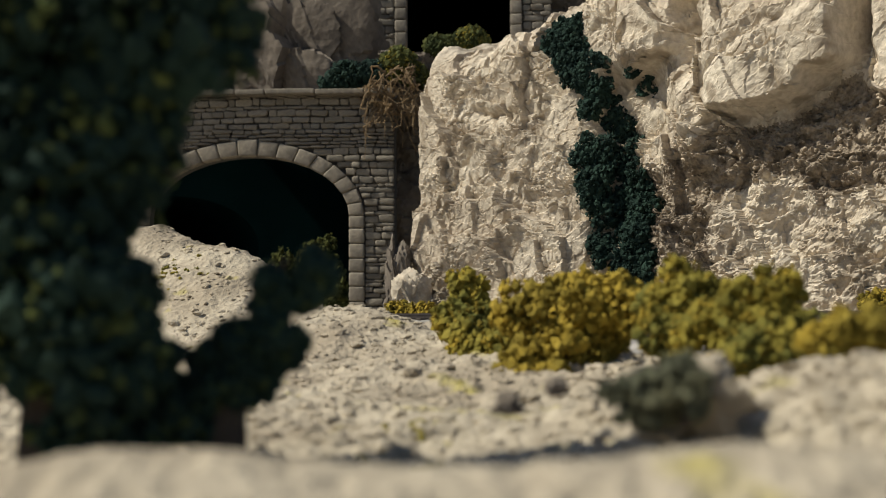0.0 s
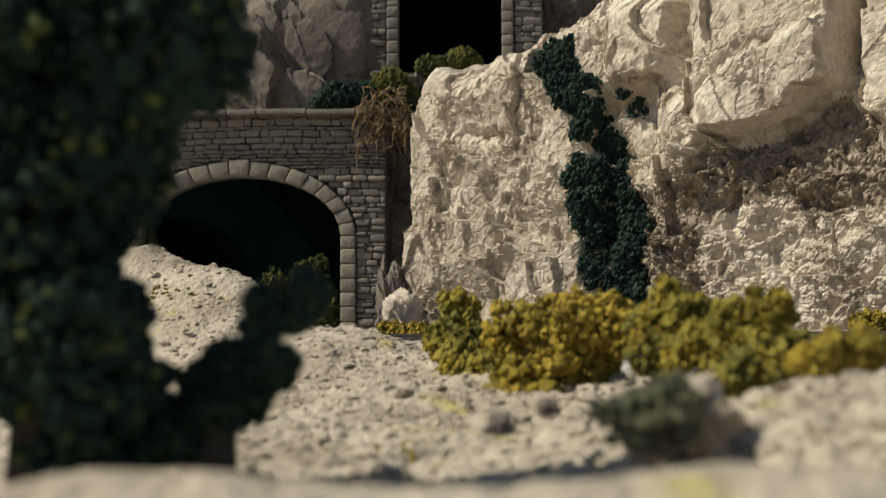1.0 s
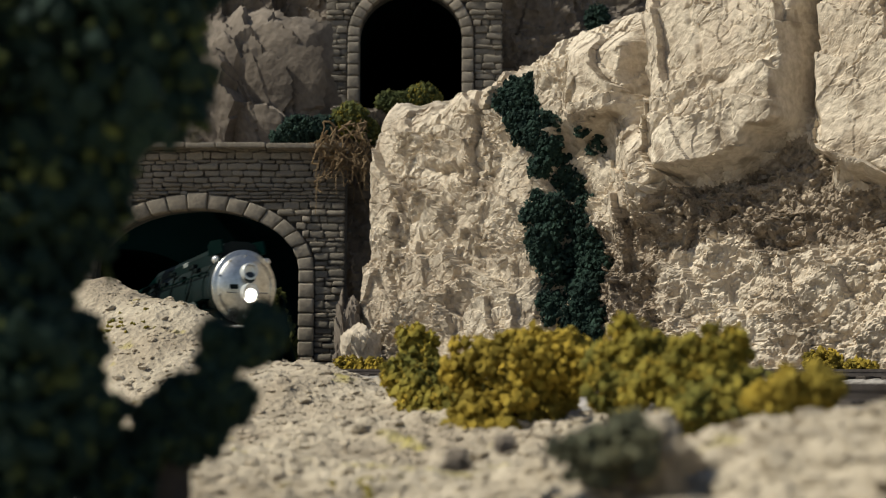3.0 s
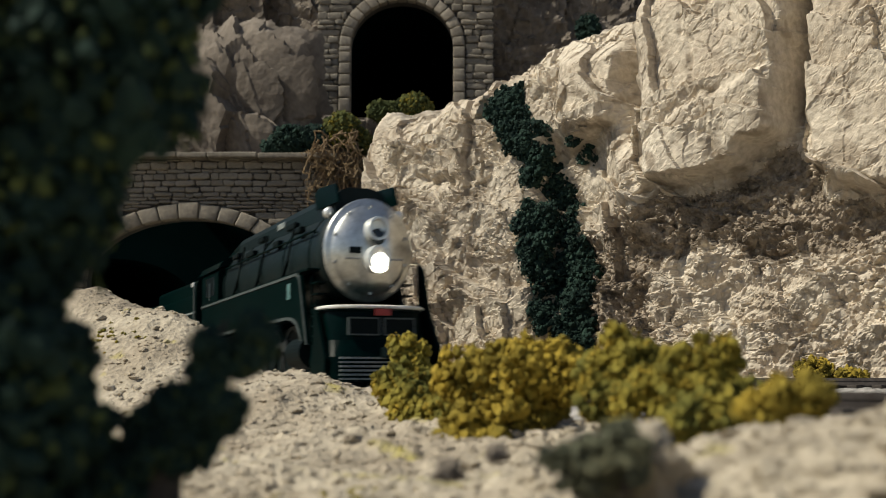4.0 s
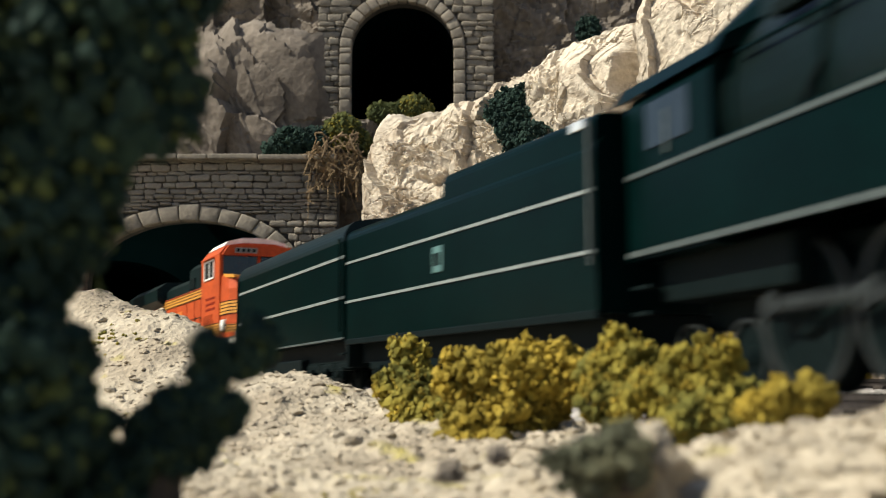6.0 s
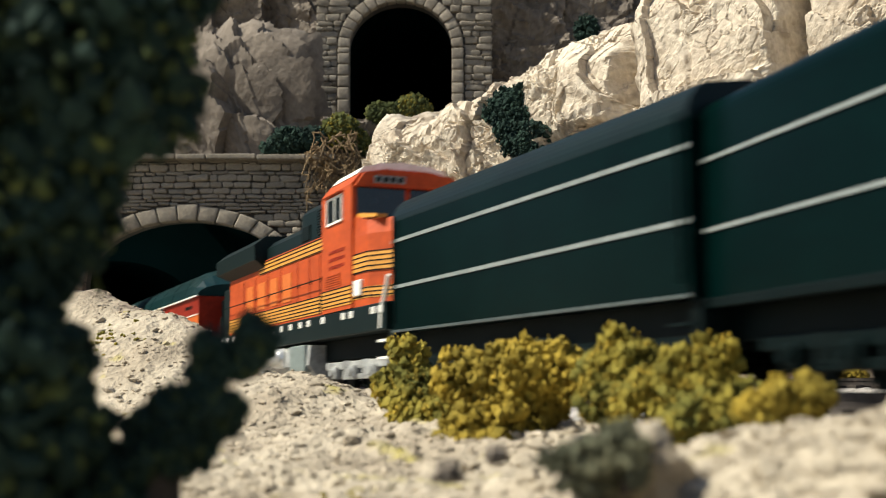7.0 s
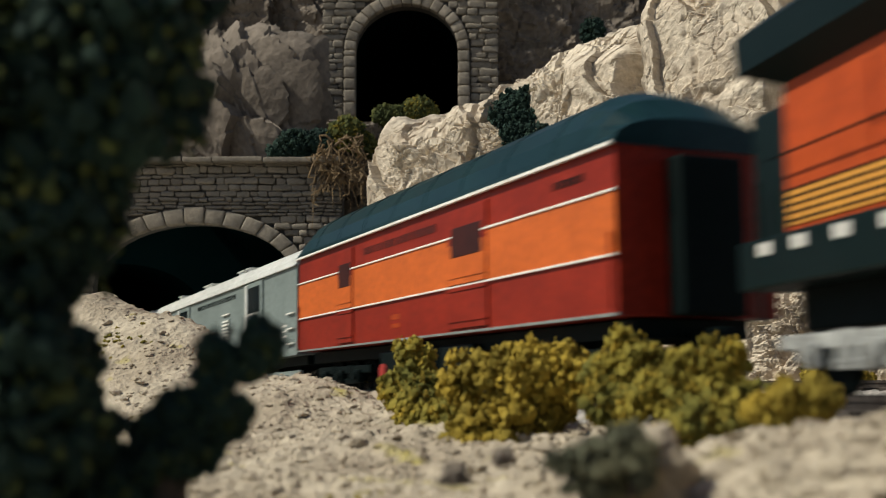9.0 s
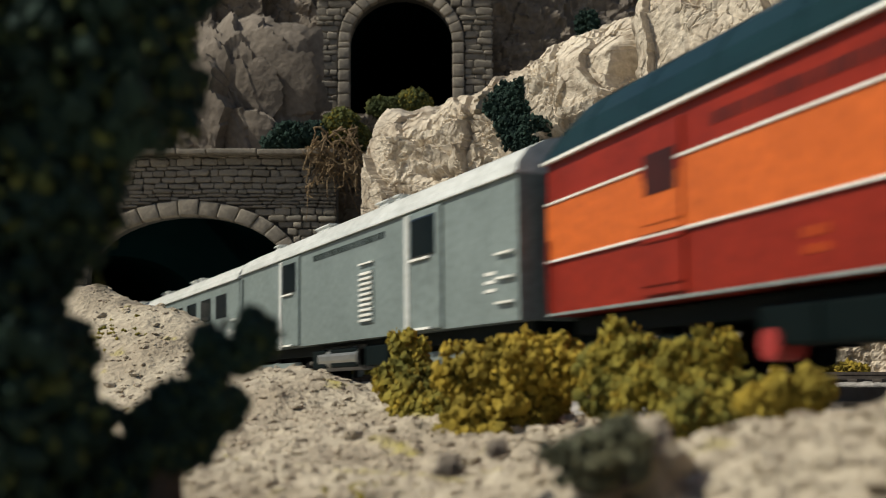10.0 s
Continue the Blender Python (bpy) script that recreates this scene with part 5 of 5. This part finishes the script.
    def nose_band(za, zb, m, grow):
        q = bmesh.new()
        r = [(x + grow * (1 if x > -1.2 else 0.3), y * (1 + grow * 0.75)) for x, y in ring0]
        a = [q.verts.new((x, y, za)) for x, y in r]
        b = [q.verts.new((x, y, zb)) for x, y in r]
        for i in range(5):
            q.faces.new((a[i], a[i + 1], b[i + 1], b[i]))
        return part("nose_band", q, m, e)
    nose_band(2.62, 3.05, YELLOW, 0.012)
    nose_band(1.95, 2.22, YELLOW, 0.012)
    for z in (2.58, 2.70, 2.82, 2.94, 3.05, 1.98, 2.08, 2.18):
        nose_band(z, z + 0.03, LOCO_D, 0.02)
    for s in (-1, 1):
        part("nose_stripe", plate([(-1.1, 3.86), (-2.45, 4.02), (-2.45, 4.14), (-1.1, 3.94)], s * 1.22 - 0.14, s * 1.22 + 0.14), YELLOW, e)
        part("ditch_lamp", box(-2.1, s * 1.45, 2.22, 0.5, 0.14, 0.40, 0.04), WHITE, e, "white lamp housing")
        part("step_rail", add_cyl(cyl((-0.55, s * 1.44, 1.15), (-0.5, s * 1.44, 1.6), 0.07, None, 8), (-0.5, s * 1.44, 1.6), (-0.05, s * 1.44, 2.35), 0.06, None, 8), WHITE, e, "white step rail")
        part("step_well", add_box(box(-0.35, s * 1.30, 0.75, 0.7, 0.36, 0.06), -0.35, s * 1.3, 1.15, 0.7, 0.36, 0.06), WHITE, e)
        part("end_rail", cyl((-17.2, s * 1.42, 0.9), (-17.2, s * 1.42, 2.8), 0.04, None, 8), DARK, e)
    part("snowplough", plate([(0.05, 1.4), (0.10, 0.8), (0.35, 0.25), (-0.3, 0.25), (-0.3, 1.4)], -1.35, 1.35), DARK, e)
    part("end_cab_wall", box(-17.15, 0, 2.6, 0.95, 2.5, 1.8, 0.05), DARK, e)
    # tank, air cylinders and trucks
    part("underframe", box(-8.7, 0, 1.15, 16.6, 1.9, 0.62, 0.03), LOCO_D, e)
    part("fuel_tank", prism([(1.4, 1.3), (1.45, 0.75), (1.1, 0.35), (-1.1, 0.35), (-1.45, 0.75), (-1.4, 1.3)], -6.3, -10.6), TRUCK, e, "weathered silver fuel tank")
    for s in (-1, 1):
        part("battery_box", box(-7.3, s * 1.36, 0.95, 1.5, 0.3, 0.75, 0.05), GREY, e)
        for x in (-9.6, -11.2):
            part("air_cylinder", lathe([(-0.8, 0), (-0.8, 0.18), (-0.68, 0.30), (0.68, 0.30), (0.8, 0.18), (0.8, 0)], 22, x, 1.02), SILVER, e, smooth=True).matrix_basis = P(0, s * 1.42, 0)
    bogie(e, -3.3, 3, 0.5, TRUCK, 1.5)
    bogie(e, -14.9, 3, 0.5, TRUCK, 1.5)
    coupler(e, 0.3)
    coupler(e, -18.0)
    # the body rides high above its trucks and tank
    for c in e.children:
        if c.name.split(".")[0] in DIESEL_BODY:
            c.location.z += 0.29 * K
    trains.append((e, 39.35, 3.3, 14.1))
    return tagged(e, "orange diesel locomotive with yellow bands and dark green hood top", "diesel locomotive")


# ---- cars ----
def under(e, length, m=LOCO_D):
    part("underframe", box(-length / 2, 0, 1.02, length - 0.4, 2.2, 0.3, 0.02), m, e)
    for k, (x, w) in enumerate(((-length * 0.38, 1.6), (-length * 0.5, 2.2), (-length * 0.6, 1.2))):
        for s in (-1, 1):
            part("equipment_box", box(x, s * 1.0, 0.75, w, 0.7, 0.5, 0.05), m, e)
    coupler(e, 0.15)
    coupler(e, -length - 0.15)


def baggage_car():
    L = 17.45
    e = new("baggage_car")
    part("body", prism([(1.5, 1.2), (1.5, 3.86), (-1.5, 3.86), (-1.5, 1.2)], 0, -L), RED, e)
    arch = [(1.58, 3.86), (1.57, 4.0), (1.47, 4.32), (1.22, 4.66), (0.85, 4.90), (0.4, 5.02)]
    sec = arch + [(0, 5.05)] + [(-y, z) for y, z in reversed(arch)]
    part("roof", hipped(sec, 0.05, -L - 0.05, 3.86, 1.1), ROOFG, e, "dark teal arched roof with sloped ends")
    for k in range(8):
        x = -1.9 - k * 1.95
        part("roof_rib", prism([(y * 1.004, z + 0.012) for y, z in sec[1:-1]], x, x - 0.06), ROOFG, e)
    for s in (-1, 1):
        y = s * 1.512
        part("orange_panel", box(-L / 2, y, 2.645, L, 0.024, 0.98), ORANGE2, e, "light orange panel")
        for z in (3.15, 2.14):
            part("white_line", box(-L / 2, s * 1.53, z, L, 0.05, 0.042, 0.01), WHITE, e)
        part("white_line", box(-L / 2, s * 1.57, 3.87, L, 0.08, 0.06, 0.01), WHITE, e)
        part("white_line", box(-L / 2, s * 1.515, 1.22, L, 0.06, 0.05, 0.01), LINE, e)
        for xd, w, o in ((-5.55, 1.85, 1), (-13.15, 1.2, 0)):
            d = part("baggage_door", box(xd, s * 1.525, 2.5, w, 0.05, 2.4, 0.01), RED, e)
            part("door_panel", box(xd, s * 1.552, 2.58, w - 0.06, 0.012, 0.80), ORANGE2, d)
            part("window", box(xd, s * 1.557, 3.02, w * 0.78, 0.02, 0.6, 0.01), DKRED, d)
            for q in range(3):
                part("door_rib", box(xd, s * 1.56, 2.06 + 0.13 * q, w, 0.03, 0.035), ORANGE2 if q else RED, d)
            part("door_line", box(xd, s * 1.56, 1.45, w, 0.03, 0.04), RED, d)
        bars(e, -9.5, s * 1.506, 3.48, 4.6, 0.17, 14, DKRED)
        bars(e, -1.5, s * 1.506, 3.5, 1.1, 0.13, 5, LOCO_D)
        bars(e, -9.6, s * 1.506, 1.75, 0.55, 0.12, 3, ORANGE)
        bars(e, -9.6, s * 1.506, 1.55, 0.5, 0.10, 3, ORANGE)
        for x in (-0.12, -L + 0.12):
            part("grab_rail", cyl((x, s * 1.56, 1.3), (x, s * 1.56, 2.5), 0.025, None, 6), RED, e)
    for x in (0.2, -L - 0.25):
        part("diaphragm", box(x, 0, 2.45, 0.45, 1.2, 2.5, 0.06), LOCO_D, e, "black folded gangway")
    for x in (0.25, -L - 0.25):
        part("end_door", box(x * 0.1 - (L * 0.9 if x < 0 else 0), 0, 2.4, 0.05, 0.9, 2.1), RED, e)
    under(e, L)
    bogie(e, -2.9, 3, 0.46, LOCO_D, 1.35)
    bogie(e, -L + 2.9, 3, 0.46, LOCO_D, 1.35)
    part("red_cylinder", cyl((-10.8, -1.0, 0.52), (-10.8, -1.4, 0.52), 0.2, None, 20), PLATE, e, "red round reservoir end")
    trains.append((e, 59.6, 2.9, 14.55))
    return tagged(e, "deep red and orange baggage car with teal roof and white lines", "baggage car")


def grey_car(name, lead, label, windows):
    L = 20.6
    e = new(name)
    part("body", prism([(1.5, 1.15), (1.5, 3.80), (-1.5, 3.80), (-1.5, 1.15)], 0, -L), GREY, e)
    sec = [(1.55, 3.79), (1.50, 3.98), (1.30, 4.24), (0.9, 4.44), (0.4, 4.53), (-0.4, 4.53), (-0.9, 4.44), (-1.30, 4.24), (-1.50, 3.98), (-1.55, 3.79)]
    part("roof", prism(sec, 0.02, -L - 0.02), GREYROOF, e, "pale silver-grey roof")
    for x, w in ((-9.2, 0.9), (-8.2, 0.45), (-14.2, 1.4), (-19.2, 0.6)):
        part("roof_vent", add_box(box(x, -0.45, 4.55, w * 0.8, 0.4, 0.2, 0.04), x, -0.45, 4.66, w * 0.95, 0.5, 0.05, 0.02), GREYROOF, e)
    for s in (-1, 1):
        part("drip_rail", box(-L / 2, s * 1.55, 3.80, L, 0.06, 0.05, 0.01), GREYROOF, e)
        if windows:
            for k in range(9):
                part("window", box(-2.2 - k * 2.05, s * 1.505, 3.0, 1.35, 0.04, 0.85, 0.03), GLASS, e)
        else:
            for xd in (-4.35, -14.6):
                d = part("baggage_door", box(xd, s * 1.53, 2.45, 1.9, 0.07, 2.55, 0.02), GREY, e)
                part("window", box(xd + 0.02, s * 1.572, 3.15, 1.3, 0.03, 0.85, 0.03), GLASS, d)
                part("door_post", box(xd - 0.86, s * 1.58, 2.4, 0.26, 0.05, 2.6, 0.02), GREYROOF, d)
                part("handle", box(xd - 0.1, s * 1.60, 2.68, 1.1, 0.06, 0.05), WHITE, d)
                part("step_bar", box(xd - 0.1, s * 1.60, 1.2, 1.1, 0.06, 0.05), WHITE, d)
            v = part("vent_panel", box(-8.0, s * 1.515, 2.15, 0.95, 0.04, 1.3, 0.01), GREY, e)
            for k in range(10):
                part("vent_slat", box(-8.0, s * 1.55, 1.58 + k * 0.125, 0.85, 0.06, 0.06, 0.01), WHITE, v)
            part("handle", box(-8.0, s * 1.55, 2.95, 1.0, 0.05, 0.04), WHITE, e)
            bars(e, -9.6, s * 1.506, 3.5, 5.6, 0.16, 18, LOCO_D)
        for k in range(3):
            part("grab_bar", box(-0.5, s * 1.56, 1.5 + k * 0.45, 0.7, 0.05, 0.04), WHITE, e)
            part("number_bar", box(-1.2, s * 1.506, 1.75 + k * 0.16, 0.45, 0.012, 0.06), WHITE, e)
        part("end_post", box(-L + 0.12, s * 1.54, 2.4, 0.24, 0.06, 2.5, 0.02), GREY, e)
    for x in (0.3, -L - 0.3):
        part("diaphragm", box(x, 0, 2.5, 0.55, 1.3, 2.5, 0.06), LOCO_D, e)
    under(e, L, LOCO_D)
    for s in (-1, 1):
        part("tank", cyl((-9.2, s * 1.05, 0.75), (-12.4, s * 1.05, 0.75), 0.33, None, 18), STEEL, e)
    bogie(e, -3.2, 2, 0.46, GREY, 2.2)
    bogie(e, -L + 3.2, 2, 0.46, GREY, 2.2)
    trains.append((e, lead, 3.2, 17.4))
    return tagged(e, label, "railway car")


steam_locomotive()
tender()
water_car()
diesel_locomotive()
baggage_car()
grey_car("mail_car", 77.7, "plain grey mail car with pale roof and louvre vent", False)
grey_car("passenger_car", 99.2, "grey passenger car with a row of windows", True)


# ---- what moves ----
def motions():
    # each vehicle stands on the line with its two trucks, so many metres behind its front
    for thing, lead, fore, aft in trains:
        rows = []
        for i in range(101):
            a = (28.4 - 18 - DEPTH_SPEED * (i / 10 - 4.3)) / DY + lead
            p, q = on_line(a + fore), on_line(a + aft)
            d = (p - q).normalized()
            front = p + d * fore
            rows.append((i / 10, P(*front, 0, -math.degrees(math.asin(d.z)), math.degrees(math.atan2(d.y, d.x)))))
        walk(thing, rows)
    for ob, x, r in turning:
        rows = []
        for i in range(301):
            a = SPEED * i / 30 / r
            if x is None:   # coupling rod: goes round with the crank pins, stays level
                rows.append((i / 30, P(-0.45 * math.sin(a), 0, 0.45 - 0.45 * math.cos(a))))
            else:
                rows.append((i / 30, P(x, 0, r, 0, math.degrees(a), 0)))
        walk(ob, rows)


motions()
